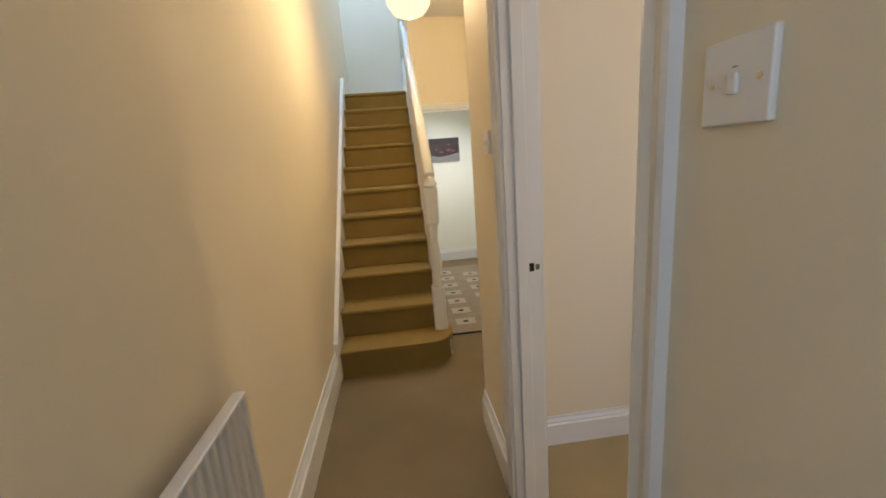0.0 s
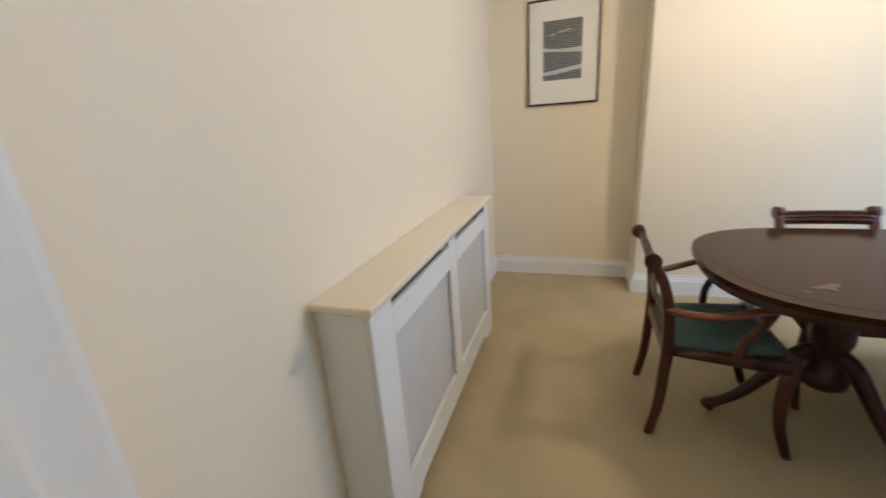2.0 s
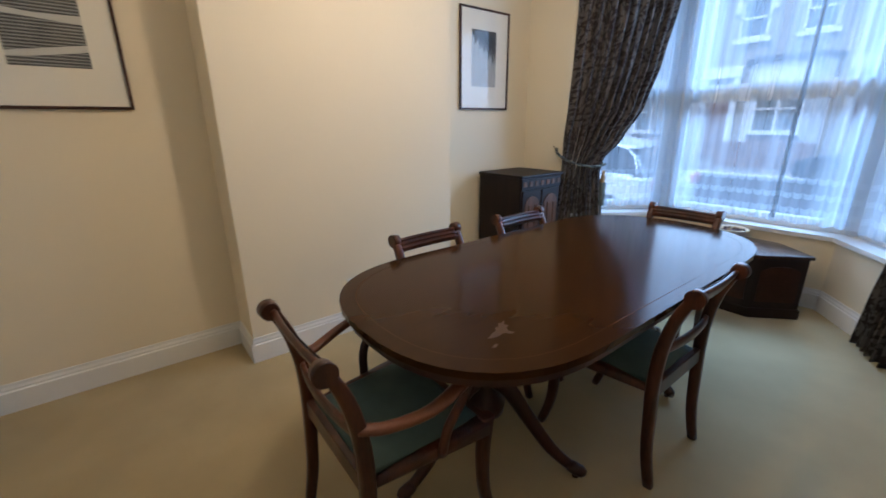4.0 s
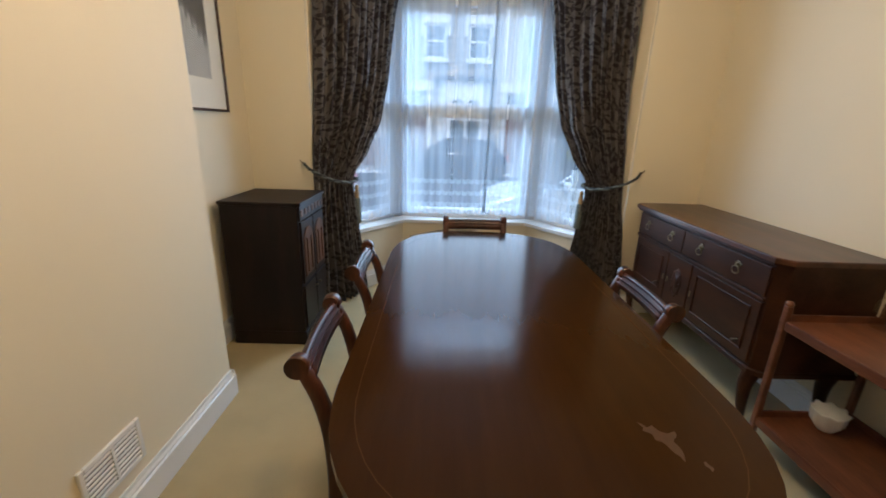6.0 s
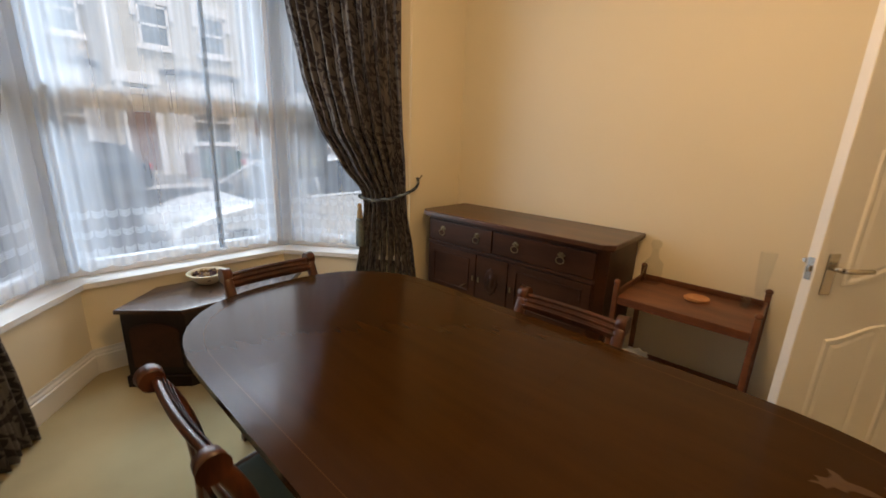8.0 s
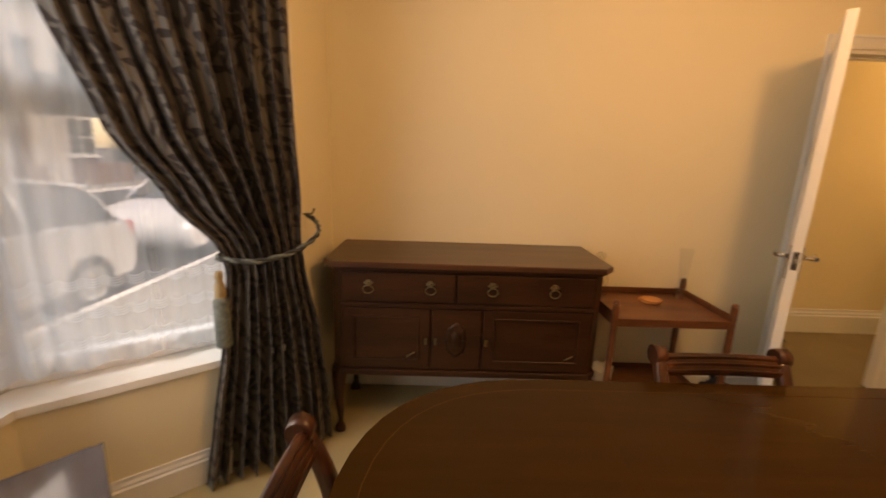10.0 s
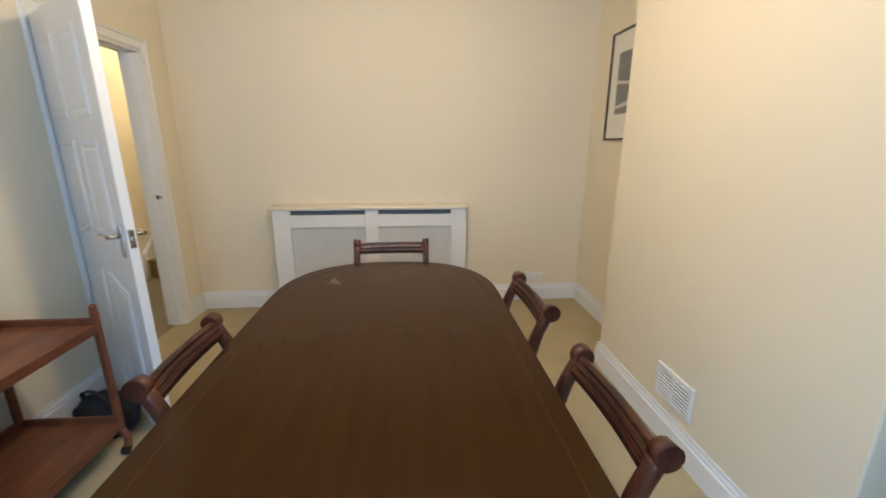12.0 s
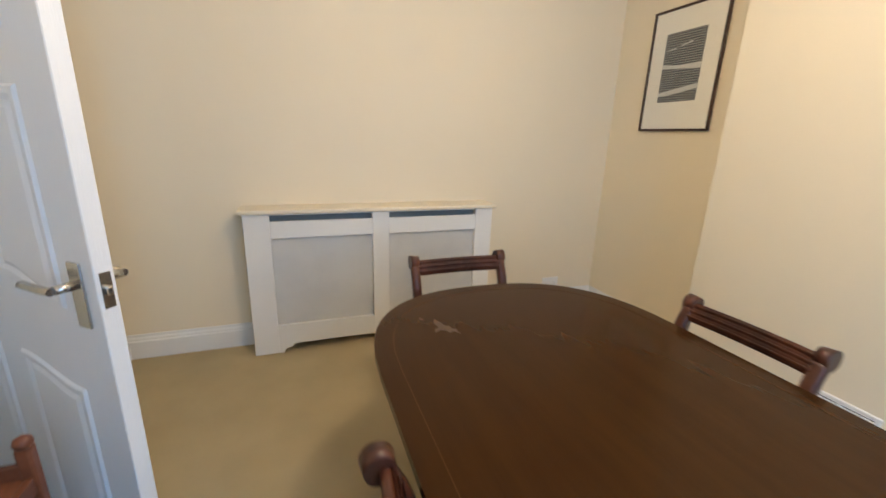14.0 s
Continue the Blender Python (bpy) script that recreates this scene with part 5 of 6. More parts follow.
def curtain(label, mirror):
    """A lined curtain held back by a rope; rows: height, outer x y, inner x y, fold depth."""
    rows = [(2.47, 0.66, -3.75, 1.12, -4.40, 0.035), (2.2, 0.66, -3.75, 1.07, -4.38, 0.036), (1.8, 0.65, -3.75, 1.03, -4.31, 0.036), (1.45, 0.63, -3.745, 0.975, -4.22, 0.034),
            (1.2, 0.60, -3.745, 0.885, -4.10, 0.03), (1.02, 0.58, -3.76, 0.785, -4.0, 0.022), (0.92, 0.58, -3.75, 0.78, -3.98, 0.028), (0.6, 0.54, -3.71, 0.81, -4.01, 0.04), (0.3, 0.51, -3.69, 0.84, -4.05, 0.05), (0.012, 0.49, -3.68, 0.86, -4.09, 0.058)]
    if mirror:
        rows = [(z, ox - 0.06 * min(1, max(0, (z - 0.3))), *rest) for z, ox, *rest in rows]
    c = thing("curtain", label, "curtain")
    nu, nv = 190, 64
    bm = bmesh.new()
    uvl = bm.loops.layers.uv.new("UVMap")
    fx = (lambda x: 3.40 - x) if mirror else (lambda x: x)
    grid, uvs = [], []
    ph = 1.3 if mirror else 0.0
    for j in range(nv + 1):
        z = 2.47 - (2.47 - 0.012) * j / nv
        ox, oy, ix, iy, amp = lerp_rows(rows, z)
        d = Vector((ix - ox, iy - oy))
        n = Vector((-d.y, d.x)).normalized()
        row = []
        for i in range(nu + 1):
            u = i / nu
            f = math.sin(u * 2 * math.pi * 9.5 + 1.6 * math.sin(u * 7.0 + ph) + ph + 0.5 * math.sin(z * 1.7)) + 0.35 * math.sin(u * 2 * math.pi * 25 + z * 1.1 + ph) + 0.25 * math.sin(u * 5 + z * 3)
            sag = 0.0
            p = Vector((ox, oy)) + d * (u + 0.012 * math.sin(u * 60 + z * 2)) + n * (amp * f * (0.4 + 0.6 * math.sin(math.pi * min(1, max(0.04, u)))))
            row.append(bm.verts.new((fx(p.x), p.y, z - sag)))
        grid.append(row)
    for j in range(nv):
        for i in range(nu):
            f = bm.faces.new((grid[j][i], grid[j][i + 1], grid[j + 1][i + 1], grid[j + 1][i]))
            f.smooth = True
            for lp, (a, b) in zip(f.loops, ((i, j), (i + 1, j), (i + 1, j + 1), (i, j + 1))):
                lp[uvl].uv = (1.9 * a / nu, 2.46 * (1 - b / nv))
    ob = part("drape", bm, JACQ, c)
    so = ob.modifiers.new("thickness", "SOLIDIFY")
    so.thickness = 0.004
    # rope and tassel
    t = thing("curtain_tieback", "grey-green twisted rope tieback with tan tassel round the dark curtain", "tieback", group="curtain tiebacks")
    loop = [(fx(0.47), -3.765, 1.115), (fx(0.52), -3.705, 1.085), (fx(0.60), -3.685, 1.045), (fx(0.70), -3.75, 0.995), (fx(0.79), -3.86, 0.975), (fx(0.815), -3.95, 0.985), (fx(0.80), -4.0, 0.99), (fx(0.74), -3.985, 0.995)]
    path = smooth_path(loop, 7)
    for k in (0, 1):
        pts = []
        for i, p in enumerate(path):
            a = i * 1.1 + math.pi * k
            pts.append(p + Vector((0.0045 * math.cos(a), 0.0045 * math.cos(a), 0.0065 * math.sin(a))))
        part("rope_strand", tube(pts, 0.007, 6), ROPED if k else ROPE, t)
    part("wall_hook", tube([(fx(0.47), SY, 1.115), (fx(0.47), -3.74, 1.118), (fx(0.455), -3.735, 1.14)], 0.005, 8), BRASS, t, "brass wall hook")
    ts = part("tassel", lathe([(0.012, 0.0), (0.016, -0.02), (0.012, -0.04), (0.018, -0.05), (0.024, -0.16), (0.022, -0.17)], fx(0.80), -4.0, 0.935, 12), TAN, t, "tan tassel head with grey fringe")
    part("fringe", lathe([(0.020, -0.10), (0.029, -0.12), (0.032, -0.30), (0.028, -0.305)], fx(0.80), -4.0, 0.935, 14), ROPE, ts)


curtain("dark grey-brown leaf-patterned curtain held back beside the sideboard", False)
curtain("dark grey-brown leaf-patterned curtain held back beside the black cabinet", True)
structure("trim", tube(smooth_path([(0.5, -3.79, 2.5), (0.62, -3.84, 2.5), (1.12, -4.48, 2.5), (1.25, -4.50, 2.5), (2.1, -4.50, 2.5), (2.24, -4.48, 2.5), (2.74, -3.84, 2.5), (2.86, -3.79, 2.5)], 3), (0.012, 0.015), 6), UPVC, "white curtain track")


def net_curtain():
    """One sheer curtain following the bay just inside the frames; pleats gather at the corner posts."""
    c = thing("net_curtain", "white sheer net curtain with scalloped lace hem across the bay window", "net curtain")
    pts = [bay_corner(0, 0.07), bay_corner(1, 0.09), bay_corner(2, 0.09), bay_corner(3, 0.07)]
    seg = [(b - a).length for a, b in zip(pts, pts[1:])]
    tot = sum(seg)
    zt, zb = 2.47, 0.60
    nu, nv = 720, 14
    bm = bmesh.new()
    uvl = bm.loops.layers.uv.new("UVMap")
    rnd = random.Random(9)
    phs = [rnd.uniform(0, 6.28) for _ in range(8)]
    grid, us = [], []
    for i in range(nu + 1):
        s = tot * i / nu
        a = 0
        q = s
        while a < 2 and q > seg[a]:
            q -= seg[a]
            a += 1
        d = (pts[a + 1] - pts[a]).normalized()
        n = Vector((d.y, -d.x, 0))
        p = pts[a] + d * q
        near = min(abs(s - seg[0]), abs(s - seg[0] - seg[1]))
        dense = math.exp(-(near / 0.16) ** 2)
        amp = 0.009 + 0.016 * dense
        w = 0.5 + 0.5 * math.sin(s * 4.1 + phs[0])
        f = math.sin(s * 88 + 2.0 * math.sin(s * 7 + phs[1])) * (0.35 + 0.65 * w + dense)
        f2 = math.sin(s * 37 + phs[2])
        col = []
        for j in range(nv + 1):
            v = j / nv
            z = zt - (zt - zb) * v
            o = amp * (f * (1 - 0.25 * v) + 0.5 * f2 * (0.4 + v))
            if j == nv:
                z -= 0.012 * abs(math.sin(s * 1.35 * 34 / 2 * 1.0))
            col.append(bm.verts.new((p.x + n.x * o, p.y + n.y * o, z)))
        grid.append(col)
    for i in range(nu):
        for j in range(nv):
            f = bm.faces.new((grid[i][j], grid[i + 1][j], grid[i + 1][j + 1], grid[i][j + 1]))
            f.smooth = True
            for lp, (a, b) in zip(f.loops, ((i, j), (i + 1, j), (i + 1, j + 1), (i, j + 1))):
                lp[uvl].uv = (1.35 * tot * a / nu, (zt - zb) * (1 - b / nv))
    part("voile", bm, NET, c)
    bm = bmesh.new()
    uvl = bm.loops.layers.uv.new("UVMap")
    nu = 24
    grid = []
    for i in range(nu + 1):
        col = []
        for j in range(nv + 1):
            z = zt - (zt - zb - 0.015) * j / nv
            lean = 0.01 * math.sin(z * 2.1)
            col.append(bm.verts.new((1.50 + lean + 0.016 * math.sin(i * 1.9) * (0.7 + 0.3 * j / nv), pts[1].y + 0.02 + 0.028 * (i / nu - 0.5), z)))
        grid.append(col)
    for i in range(nu):
        for j in range(nv):
            f = bm.faces.new((grid[i][j], grid[i + 1][j], grid[i + 1][j + 1], grid[i][j + 1]))
            f.smooth = True
            for lp, (a, b) in zip(f.loops, ((i, j), (i + 1, j), (i + 1, j + 1), (i, j + 1))):
                lp[uvl].uv = (0.03 * a, (zt - zb) * (1 - b / nv))
    part("gathered_edge", bm, NET, c, "tightly gathered edge of the net")


net_curtain()

# ---- fittings ----


def wall_switch(label, y, z, gangs=1):
    s = thing("light_switch", label, "light switch", HX, y, z)
    part("face_plate", box(-0.009, 0, -0.043, 0.043, -0.043, 0.043, 0.002), PLASTIC, s)
    for k in range(gangs):
        o = 0 if gangs == 1 else (-0.012 + 0.024 * k)
        part("rocker", box(-0.014, -0.008, -0.006 + o, 0.006 + o, -0.013, 0.008, 0.002), PLASTIC, s)
    for a in (-0.03, 0.03):
        sc = part("screw", tube([(-0.0085, a, -0.0), (-0.0098, a, 0.0)], 0.0035, 10), CHROME, s, "small steel screw")
    part("indicator_mark", box(-0.0095, -0.009, -0.004, 0.004, 0.0135, 0.0145), DARKHOLE, s, "thin dark mark")


wall_switch("white square light switch with steel screws on the cream hall wall", -1.275, 1.463)
wall_switch("white double light switch on the hall wall past the doorway", -0.10, 1.455, 2)


def hall_radiator():
    r = thing("radiator", "white ribbed panel radiator on the cream hall wall", "radiator")
    y0, y1, z0, z1, x = -1.9, -0.70, 0.25, 0.865, HL + 0.075
    bm = bmesh.new()
    n = 34
    prof = []
    for k in range(n):
        ya = y0 + (y1 - y0) * k / n
        w = (y1 - y0) / n
        prof += [(ya, x), (ya + w * 0.3, x), (ya + w * 0.45, x + 0.010), (ya + w * 0.85, x + 0.010)]
    prof.append((y1, x))
    front = [(bm.verts.new((px, py, z0)), bm.verts.new((px, py, z1))) for py, px in prof]
    back = [(bm.verts.new((x - 0.02, py, z0)), bm.verts.new((x - 0.02, py, z1))) for py in (y0, y1)]
    for a, b in zip(front, front[1:]):
        bm.faces.new((a[0], b[0], b[1], a[1]))
    bm.faces.new((back[0][0], back[0][1], front[0][1], front[0][0]))
    bm.faces.new((front[-1][0], front[-1][1], back[1][1], back[1][0]))
    bm.faces.new((back[0][0], back[1][0], back[1][1], back[0][1]))
    part("panel", bm, RADW, r)
    part("top_edge", box(x - 0.022, x + 0.012, y0, y1, z1 - 0.004, z1 + 0.006, 0.004), RADW, r)
    for y in (y0 + 0.2, y1 - 0.2):
        part("bracket", box(HL, x - 0.02, y - 0.02, y + 0.02, 0.4, 0.7), RADW, r)
    part("valve_pipe", tube([(x, y1 + 0.03, 0.0), (x, y1 + 0.03, 0.29), (x, y1 - 0.01, 0.29)], 0.008, 8), RADW, r)


hall_radiator()


def hall_pendant():
    p = thing("pendant_lamp", "glowing scalloped milky glass pendant in the hall", "lamp", -0.31, 1.0, 2.37)
    bm = bmesh.new()
    rings = []
    for r, h in ((0.03, 0.12), (0.075, 0.10), (0.112, 0.055), (0.125, 0.0), (0.118, -0.05), (0.09, -0.095), (0.045, -0.118), (0.012, -0.122)):
        rings.append([bm.verts.new((r * (1 + 0.07 * math.cos(12 * t)) * math.cos(t), r * (1 + 0.07 * math.cos(12 * t)) * math.sin(t), h)) for t in [2 * math.pi * k / 60 for k in range(60)]])
    for a, q in zip(rings, rings[1:]):
        for k in range(60):
            bm.faces.new((a[k], a[(k + 1) % 60], q[(k + 1) % 60], q[k])).smooth = True
    g = part("globe", bm, LAMPGLASS, p, "lit scalloped glass globe")
    g.visible_shadow = False
    part("gallery", tube([(0, 0, 0.11), (0, 0, 0.15)], 0.035, 16), BRASS, p)
    part("rod", tube([(0, 0, 0.15), (0, 0, H - 2.37)], 0.006, 8), BRASS, p)


hall_pendant()


def back_room_picture():
    p = thing("wall_canvas", "dark photograph canvas of motorcycles on the pale far wall", "picture", 0.19, 3.86, 1.52)
    w, h = 0.20, 0.155
    part("canvas", box(-w, w, -0.022, -0.002, -h, h, 0.002, 1), mat("dark_photo_brown", (0.05, 0.028, 0.022), 0.5, vary=0.3, scale=9, bump=0), p)
    bm = bmesh.new()
    bm.faces.new([bm.verts.new((x * w, -0.0226, z * h)) for x, z in ((-1, -1), (1, -1), (1, -0.25), (0.3, -0.45), (-0.4, -0.55), (-1, -0.35))])
    part("printed_road", bm, mat("printed_grey", (0.24, 0.23, 0.22), 0.5, vary=0.1, scale=20, bump=0), p)
    red = mat("printed_red", (0.30, 0.08, 0.07), 0.5, vary=0.3, scale=30, bump=0)
    for cx, cz, r in ((-0.55, 0.1, 0.10), (-0.2, -0.15, 0.14), (0.28, 0.0, 0.2), (0.3, 0.45, 0.1), (0.6, -0.1, 0.12)):
        bm = bmesh.new()
        bm.faces.new([bm.verts.new((w * (cx + r * math.cos(t)), -0.0229, h * (cz + 0.55 * r * math.sin(t)))) for t in [2 * math.pi * k / 9 for k in range(9)]])
        part("printed_shape", bm, red, p)


back_room_picture()


def hall_rug():
    r = thing("rug", "grey runner with pale rectangles and dark squares beside the stairs", "rug")
    part("rug_body", box(-0.195, 0.50, 1.375, 3.45, 0.001, 0.010, 0.003), RUGM, r)
    part("binding", box(-0.197, 0.502, 1.36, 1.375, 0.001, 0.012, 0.002), RUGD, r, "dark bound edge")
    for cx, off in ((0.0, 0.0), (0.30, 0.12)):
        for k in range(7):
            y = 1.60 + off + 0.265 * k
            if y < 3.3:
                mo = part("motif", box(cx - 0.085, cx + 0.085, y - 0.07, y + 0.07, 0.010, 0.0115), RUGL, r, "pale woven rectangle")
                part("square", box(cx - 0.022, cx + 0.022, y - 0.02, y + 0.02, 0.0115, 0.0125), RUGD, mo, "dark woven square")


hall_rug()


def carpet_fluff():
    """Small dark specks trodden into the hall carpet."""
    f = thing("carpet_fluff", "small dark specks of fluff on the brown hall carpet", "fluff", -0.78, -0.30, 0.0)
    rnd = random.Random(3)
    bm = bmesh.new()
    for k in range(7):
        q = bmesh.ops.create_icosphere(bm, subdivisions=1, radius=0.005 + 0.004 * rnd.random())
        bmesh.ops.transform(bm, matrix=pose(rnd.gauss(0, 0.02), rnd.gauss(0, 0.02), 0.002) @ Matrix.Diagonal((1, 1.3, 0.5, 1)), verts=q["verts"])
    part("specks", bm, BAG, f)


carpet_fluff()


def air_vent():
    v = thing("air_vent", "white louvred air vent above the skirting of the chimney breast", "vent", BX, -1.865, 0.287)
    hw, hh = 0.128, 0.083
    for a0, a1, c0, c1 in ((-hw, -hw + 0.02, -hh, hh), (hw - 0.02, hw, -hh, hh), (-hw + 0.02, hw - 0.02, -hh, -hh + 0.02), (-hw + 0.02, hw - 0.02, hh - 0.02, hh)):
        part("frame", box(-0.012, 0, a0, a1, c0, c1, 0.003, 1), PLASTIC, v)
    part("backing", box(-0.003, -0.001, -hw + 0.02, hw - 0.02, -hh + 0.02, hh - 0.02), DARKHOLE, v, "dark opening")
    for k in range(7):
        z = -hh + 0.032 + 0.0172 * k
        bm = box(-0.004, 0.004, -hw + 0.02, hw - 0.02, -0.0048, 0.0048, 0.001, 1)
        bmesh.ops.transform(bm, matrix=pose(-0.006, 0, z, 0, -25, 0), verts=bm.verts)
        part("slat", bm, PLASTIC, v)
    part("centre_bar", box(-0.013, -0.004, -0.005, 0.005, -hh + 0.02, hh - 0.02), PLASTIC, v)


air_vent()


def socket():
    s = thing("wall_socket", "white double wall socket low on the cream wall near the alcove", "socket", 2.905, 0, 0.215)
    part("face_plate", box(-0.073, 0.073, -0.009, 0, -0.043, 0.043, 0.002), PLASTIC, s)
    for x in (-0.035, 0.035):
        part("switch", box(x - 0.005, x + 0.005, -0.013, -0.009, 0.012, 0.03, 0.001), PLASTIC, s)
        for dx, dz, w, h in ((0, 0.0, 0.003, 0.007), (-0.011, -0.018, 0.006, 0.003), (0.011, -0.018, 0.006, 0.003)):
            part("pin_hole", box(x + dx - w / 2, x + dx + w / 2, -0.0095, -0.009, dz - h / 2, dz + h / 2), DARKHOLE, s)


socket()

# ---- street ----
GZ = -0.35
structure("ground", prism([(-400, -400), (400, -400), (400, -4.7), (-400, -4.7)], GZ - 0.2, GZ - 0.12), mat("far_ground", (0.2, 0.2, 0.19), 0.9, scale=0.3), "")
structure("pavement", prism(rect(-60, 60, -6.9, -4.82), GZ - 0.12, GZ), PAVE)
structure("road", prism(rect(-60, 60, -17.2, -6.9), GZ - 0.12, GZ - 0.10), ROAD)
structure("pavement", prism(rect(-60, 60, -21.0, -17.2), GZ - 0.12, GZ), PAVE)
structure("kerb", box(-60, 60, -7.02, -6.9, GZ - 0.12, GZ + 0.005, 0.01), STONEW)
structure("kerb", box(-60, 60, -17.2, -17.08, GZ - 0.12, GZ + 0.005, 0.01), STONEW)


def house(x, label, body):
    """A terraced house across the street: two storeys, ground-floor bay, porch, sash windows with white surrounds."""
    h = thing("house", label, "house", group="terraced houses across the street")
    h.matrix_basis = pose(x, -21.0, GZ) @ Matrix.Diagonal((1.25, 1.25, 1.155, 1))
    w = 3.7
    part("wall", box(0, w, -7, 0, 0, 6.9), body, h)
    bay = part("bay", prism([(0.25, 0), (2.3, 0), (1.9, 0.6), (0.65, 0.6)], 0, 3.25), STONEW, h, "white painted ground-floor bay")
    part("bay_roof", prism([(0.1, 0), (2.45, 0), (1.95, 0.72), (0.6, 0.72)], 3.25, 3.42, 0.05), SLATE, h, "slate bay roof")
    for x0, x1 in ((0.75, 1.22), (1.32, 1.80)):
        arch = [(x0, 1.15), (x1, 1.15), (x1, 2.4)] + [((x0 + x1) / 2 + (x1 - x0) / 2 * math.cos(t), 2.4 + 0.16 * math.sin(t)) for t in [math.pi * k / 6 for k in range(1, 6)]] + [(x0, 2.4)]
        wn = part("window", plate(arch, 0.02, "y", 0.6), WINDK, h, "dark arched sash window")
        part("glazing_bar", box(x0, x1, 0.62, 0.65, 1.78, 1.84), STONEW, wn)
    part("bay_sill", box(0.6, 1.95, 0.6, 0.72, 1.0, 1.1), STONEW, h)
    part("bay_wall", box(0.66, 1.89, 0.605, 0.62, 0.0, 1.0), BRICKR, h, "red brick bay base")
    dr = part("door", box(2.72, 3.4, -0.06, 0.02, 0.15, 2.2), BRICKR, h, "red front door")
    part("door_surround", box(2.52, 2.70, 0.0, 0.10, 0, 2.9), STONEW, h)
    part("door_surround", box(3.42, 3.60, 0.0, 0.10, 0, 2.9), STONEW, h)
    part("door_lintel", box(2.48, 3.66, 0.0, 0.14, 2.9, 3.25), STONEW, h)
    part("fanlight", box(2.72, 3.4, -0.02, 0.03, 2.28, 2.8), WINDK, h)
    for x0, x1 in ((0.45, 1.2), (2.05, 2.8)):
        wn = part("window", box(x0, x1, -0.02, 0.02, 4.1, 5.3), WINDK, h, "upper sash window")
        for c in ((x0 - 0.02, x0 + 0.05, 4.1, 5.3), (x1 - 0.05, x1 + 0.02, 4.1, 5.3), (x0, x1, 4.68, 4.75), (x0, x1, 5.24, 5.3), (x0, x1, 4.1, 4.16)):
            part("sash_bar", box(c[0], c[1], 0.02, 0.05, c[2], c[3]), STONEW, wn)
        part("window_sill", box(x0 - 0.12, x1 + 0.12, 0.0, 0.14, 3.95, 4.1), STONEW, h)
        part("window_lintel", box(x0 - 0.18, x1 + 0.18, 0.0, 0.08, 5.32, 5.66, 0.03), STONEW, h)
        for q in (x0 - 0.18, x1 + 0.04):
            part("window_jamb", box(q, q + 0.14, 0.0, 0.08, 4.9, 5.32, 0.01), STONEW, h)
    part("cornice", box(0, w, 0.0, 0.22, 6.65, 6.9, 0.03), STONEW, h)
    bm = bmesh.new()
    bm2 = [(0.3, 6.9), (-3.5, 9.3), (-7.3, 6.9)]
    lo = [bm.verts.new((0, a, c)) for a, c in bm2]
    hi = [bm.verts.new((w, a, c)) for a, c in bm2]
    bm.faces.new(lo)
    bm.faces.new(hi)
    for k in range(3):
        bm.faces.new((lo[k], lo[(k + 1) % 3], hi[(k + 1) % 3], hi[k]))
    rf = part("roof", bm, SLATE, h, "slate pitched roof")
    part("chimney", box(w - 0.4, w + 0.3, -4.2, -2.8, 7.3, 10.4, 0.02), BRICKR, rf)
    part("drainpipe", tube([(w - 0.15, 0.08, 0), (w - 0.15, 0.08, 6.3)], 0.05, 8), STONEW, h)
    part("front_wall", box(0.05, 2.4, 1.3, 1.5, 0, 0.8, 0.02), BRICKR, h, "low red brick garden wall")
    return h


bodies = (BRICKW, BRICKW, PALEB)
for k in range(-4, 5):
    house(-0.745 + 4.625 * k, ("pale rendered terraced house with white window surrounds, across the street", "grey-brown terraced house with white bay, across the street", "pale cream painted terraced house with white bay, across the street")[k % 3], STONEW if k == -4 else bodies[k % 3])


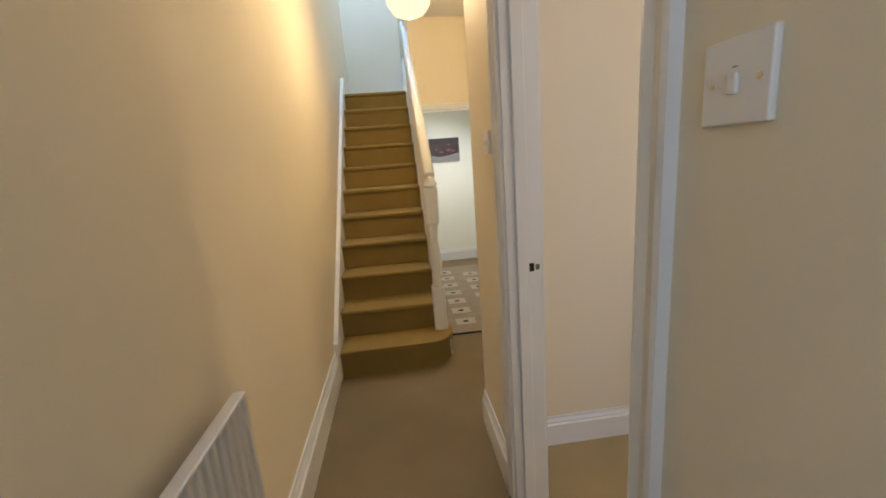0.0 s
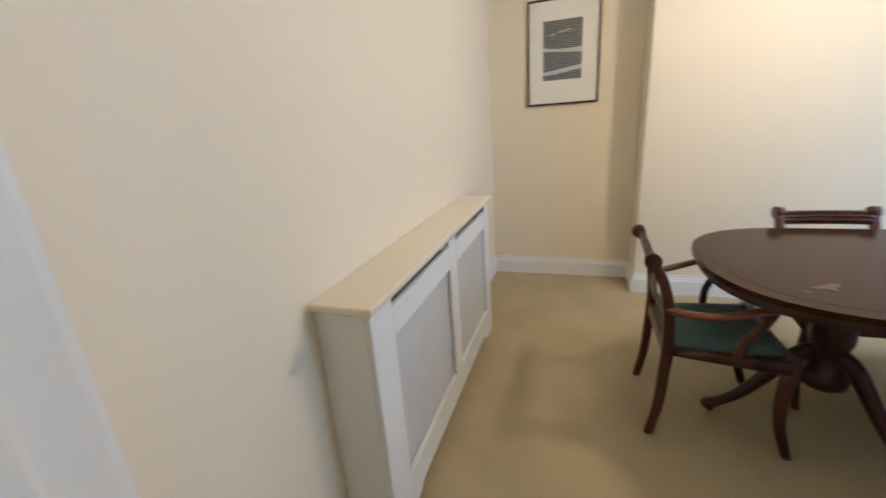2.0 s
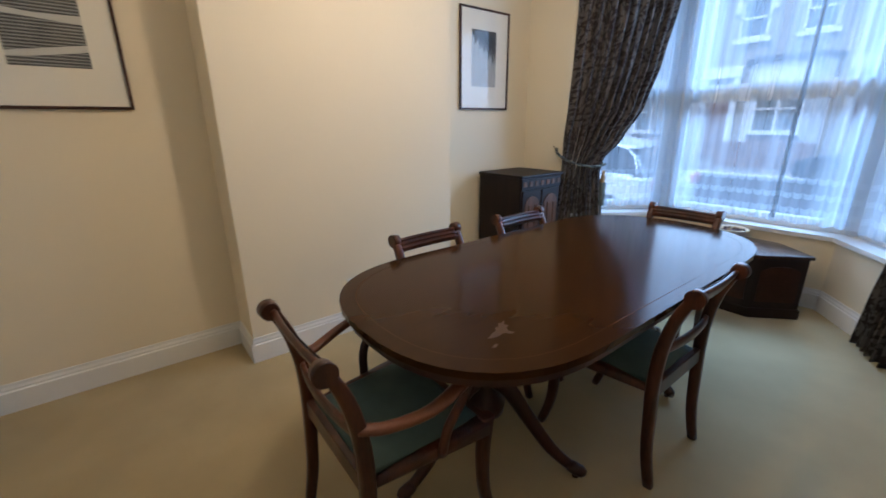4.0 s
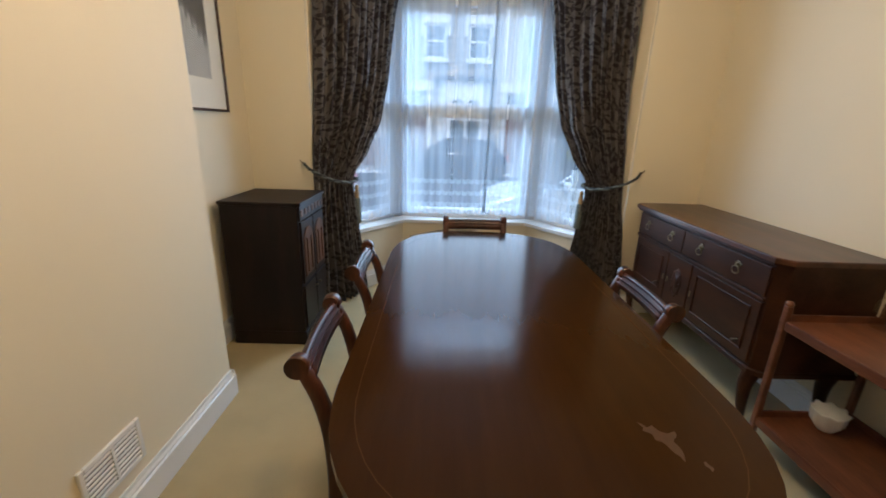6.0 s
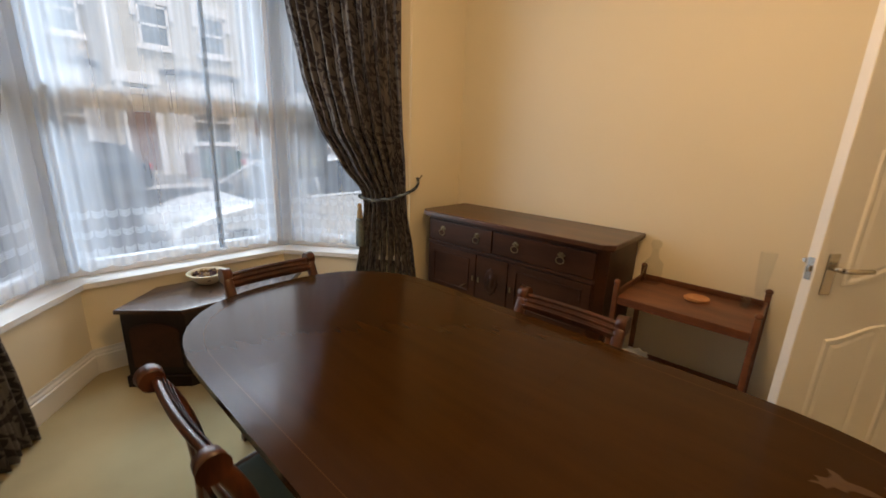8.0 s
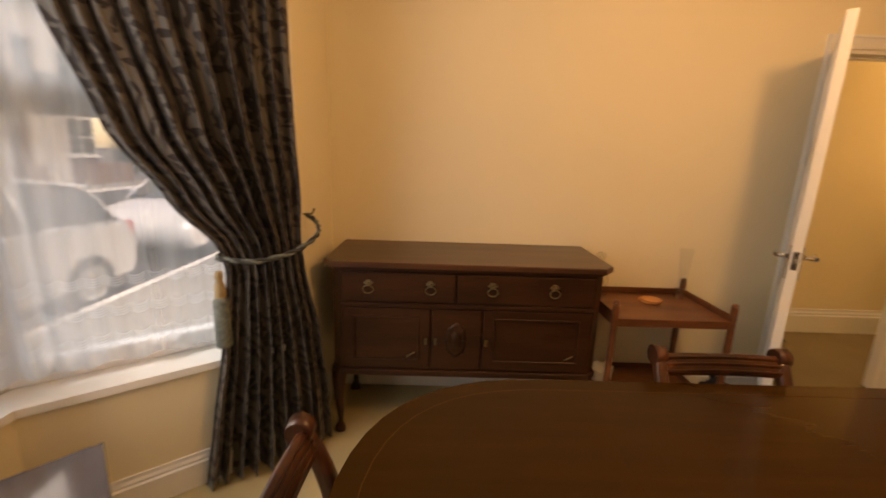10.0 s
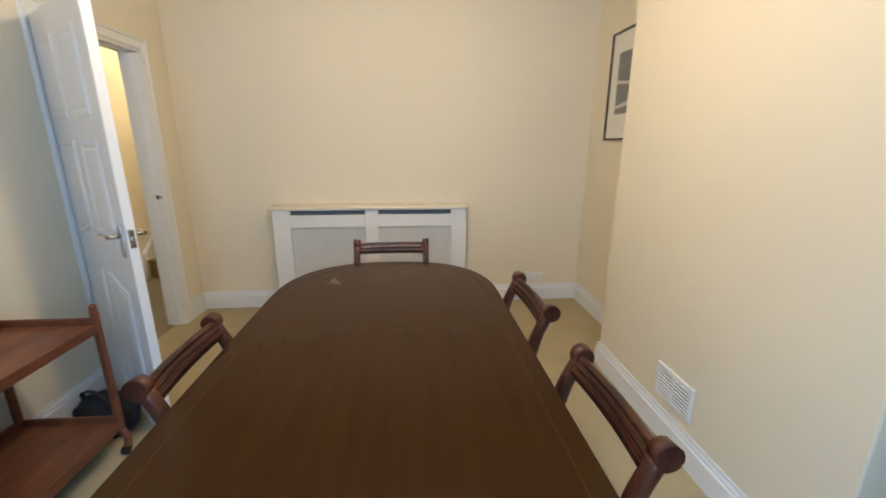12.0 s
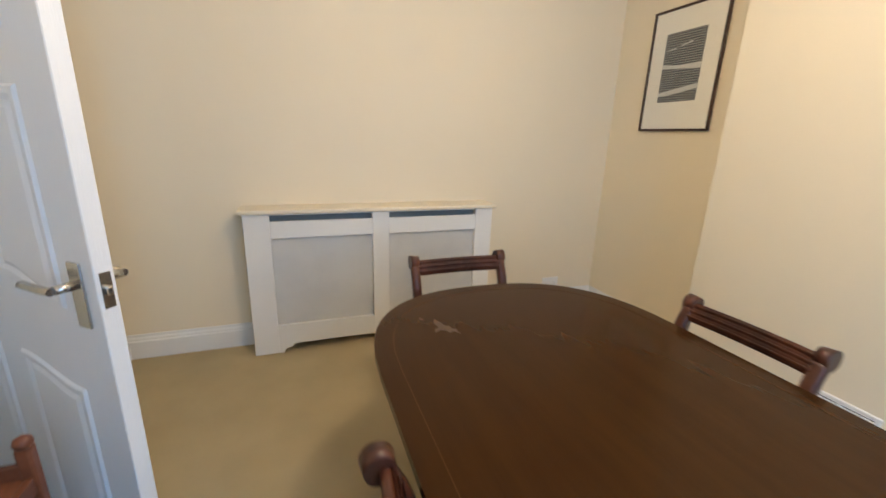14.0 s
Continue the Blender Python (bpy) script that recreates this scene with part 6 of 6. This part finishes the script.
def car(name, label, x, y, rz, paint, estate=False):
    """A parked hatchback: swept body, glasshouse, wheels, lamps; its length lies along x."""
    c = thing(name, label, "car", x, y, GZ - 0.10, rz)
    L_, Wd = 4.1, 1.72
    prof = [(-2.02, 0.35), (-2.05, 0.62), (-1.98, 0.93), (-1.0, 1.0), (0.9, 0.97), (1.55, 0.86), (2.0, 0.70), (2.05, 0.42), (1.95, 0.25), (-1.95, 0.25)]
    bm = bmesh.new()
    rings = []
    for s, k in ((-1, 0.86), (-0.95, 0.97), (-0.7, 1.0), (0.7, 1.0), (0.95, 0.97), (1, 0.86)):
        rings.append([bm.verts.new((px * (0.985 if abs(s) == 1 else 1), s * Wd / 2, 0.58 + (pz - 0.58) * k)) for px, pz in prof])
    n = len(prof)
    for a, b in zip(rings, rings[1:]):
        for k in range(n):
            bm.faces.new((a[k], a[(k + 1) % n], b[(k + 1) % n], b[k])).smooth = True
    bm.faces.new(rings[0])
    bm.faces.new(rings[-1][::-1])
    body = part("body", bm, paint, c)
    roof = [(-1.85, 0.95), (-1.55, 1.38), (-0.6, 1.48), (0.25, 1.42), (1.05, 0.95)]
    bm = bmesh.new()
    rings = [[bm.verts.new((px, s * (Wd / 2 - 0.04 - 0.16 * (pz - 0.95) / 0.5), pz)) for px, pz in roof] for s in (-1, 1)]
    for k in range(4):
        bm.faces.new((rings[0][k], rings[0][k + 1], rings[1][k + 1], rings[1][k])).smooth = True
    bm.faces.new(rings[0])
    bm.faces.new(rings[1][::-1])
    part("glasshouse", bm, CARG, c, "dark tinted car windows")
    bm = bmesh.new()
    a = [bm.verts.new((px, s * 0.72, pz)) for s in (-1, 1) for px, pz in ((-1.6, 1.37), (-0.6, 1.50), (0.28, 1.435))]
    b = [bm.verts.new((v.co.x, v.co.y * 0.97, v.co.z + 0.025)) for v in a]
    for q in ((0, 1, 4, 3), (1, 2, 5, 4)):
        bm.faces.new([b[k] for k in q])
        bm.faces.new([a[k] for k in q][::-1])
    for k0, k1 in ((0, 1), (1, 2), (2, 5), (5, 4), (4, 3), (3, 0)):
        bm.faces.new((a[k0], a[k1], b[k1], b[k0]))
    part("roof", bm, paint, c)
    for s in (-1, 1):
        for px in (-0.75, 0.1):
            part("pillar", tube([(px, s * 0.845, 0.94), (px + 0.05, s * 0.70, 1.43)], (0.03, 0.03), 6), paint, body)
        part("waistline", tube([(-1.7, s * 0.86, 0.965), (1.1, s * 0.845, 0.955)], (0.012, 0.018), 6), CHROME if paint is CARD else paint, body)
        part("window_trim", tube(smooth_path([(-1.75, s * 0.845, 0.98), (-1.5, s * 0.715, 1.36), (-0.6, s * 0.70, 1.475), (0.25, s * 0.71, 1.41), (1.05, s * 0.84, 0.96)], 3), 0.014, 6), CHROME if paint is CARD else paint, body)
        part("mirror", box(0.72, 0.86, s * 0.88 - 0.08, s * 0.88 + 0.08, 0.95, 1.08, 0.03), paint, body)
        for px in (-1.3, 1.3):
            wh = part("wheel", tube([(px, s * 0.70, 0.31), (px, s * 0.872, 0.31)], 0.31, 24), TYRE, c, "black tyre")
            part("rim", tube([(px, s * 0.86, 0.31), (px, s * 0.882, 0.31)], 0.20, 20), CHROME, wh, "silver alloy rim")
        part("tail_lamp", box(-2.06, -1.86, s * 0.70 - 0.14, s * 0.70 + 0.14, 0.74, 0.92, 0.03), REDL, body, "red tail lamp")
        part("headlamp", box(1.75, 2.0, s * 0.66 - 0.15, s * 0.66 + 0.15, 0.66, 0.78, 0.03), GLASSC, body)
    part("number_plate", box(-2.07, -2.04, -0.26, 0.26, 0.50, 0.61), SIGNY, body, "yellow rear number plate")


car("hatchback", "parked white hatchback across the street", -5.5, -16.1, 180, CARW)
car("hatchback", "parked pale silver-white car at the near kerb", -0.85, -7.95, 0, CARS)
car("hatchback", "parked white car farther along the near kerb", -6.1, -7.95, 0, CARW)
car("saloon_car", "parked dark blue car with bright window trim across the street", 1.6, -16.1, 0, CARD)
car("hatchback", "parked white car along the near kerb beyond the doorway", 5.6, -7.95, 0, CARW)


def sale_sign():
    s = thing("estate_board", "black sale board with yellow letters on a post", "sign", 0.30, -5.7, GZ)
    part("post", box(-0.035, 0.035, -0.035, 0.035, 0, 1.95, 0.004), STONEW, s)
    b = part("board", box(-0.28, 0.28, 0.036, 0.05, 1.30, 1.87, 0.003), SIGNB, s)
    cu = bpy.data.curves.new("SALE", "FONT")
    cu.body, cu.size, cu.extrude, cu.align_x = "SALE", 0.15, 0.001, "CENTER"
    tx = new("lettering", cu)
    me = bpy.data.meshes.new_from_object(tx)
    bpy.data.objects.remove(tx)
    tx = new("lettering", me)
    me.materials.append(SIGNY)
    tx.parent = b
    tx.matrix_basis = pose(0, 0.053, 1.42, 90, 0, 180)
    tagged(tx, "yellow word SALE")


sale_sign()


def wheelie_bin(x, y):
    b = thing("wheelie_bin", "dark green wheelie bin by the garden wall across the street", "bin", x, y, GZ, 0, "wheelie bins")
    part("body", box(-0.28, 0.28, -0.3, 0.3, 0.06, 0.95, 0.03), GREENP, b)
    part("lid", box(-0.30, 0.30, -0.33, 0.33, 0.95, 1.03, 0.03), BLUEP if x < -7 else GREENP, b)
    return b


for x in (-9.6, -3.9, -3.1):
    wheelie_bin(x, -18.9)
bx = thing("recycling_box", "blue plastic recycling box in the front garden", "box", 0.86, -5.9, GZ)
part("tub", box(-0.28, 0.28, -0.2, 0.2, 0, 0.36, 0.02), BLUEP, bx)


def garden_fence():
    """Green boarded fence past the end of the terrace, with a clipped hedge behind it."""
    f = thing("garden_fence", "green painted board fence past the white end house", "fence", -19.6, -18.6, GZ)
    for k in range(60):
        part("board", box(-0.25 * k - 0.24, -0.25 * k, -0.02, 0.0 + 0.006 * (k % 2), 0.0, 1.5), GREENP, f)
    part("rail", box(-15, 0, -0.06, -0.02, 1.2, 1.3), GREENP, f)
    hd = thing("hedge", "clipped dark green hedge behind the fence", "hedge", -19.6, -19.6, GZ)
    rnd = random.Random(12)
    bm = bmesh.new()
    for k in range(9000):
        x, y, z = -15.0 * rnd.random(), -0.9 * rnd.random(), 0.3 + 1.75 * rnd.random() ** 0.6
        z += 0.12 * math.sin(x * 1.7) + 0.08 * math.sin(x * 4.1)
        a, b = Vector((rnd.gauss(0, 1), rnd.gauss(0, 1), rnd.gauss(0, 1))).normalized() * 0.08, Vector((rnd.gauss(0, 1), rnd.gauss(0, 1), rnd.gauss(0, 1))).normalized() * 0.05
        p = Vector((x, y, z))
        bm.faces.new([bm.verts.new(q) for q in (p - a, p + b, p + a, p - b)])
    tagged(part("foliage", bm, mat("hedge_leaves", (0.07, 0.11, 0.04), 0.7, vary=0.3, scale=5, bump=0), hd), kind="stuff")


garden_fence()
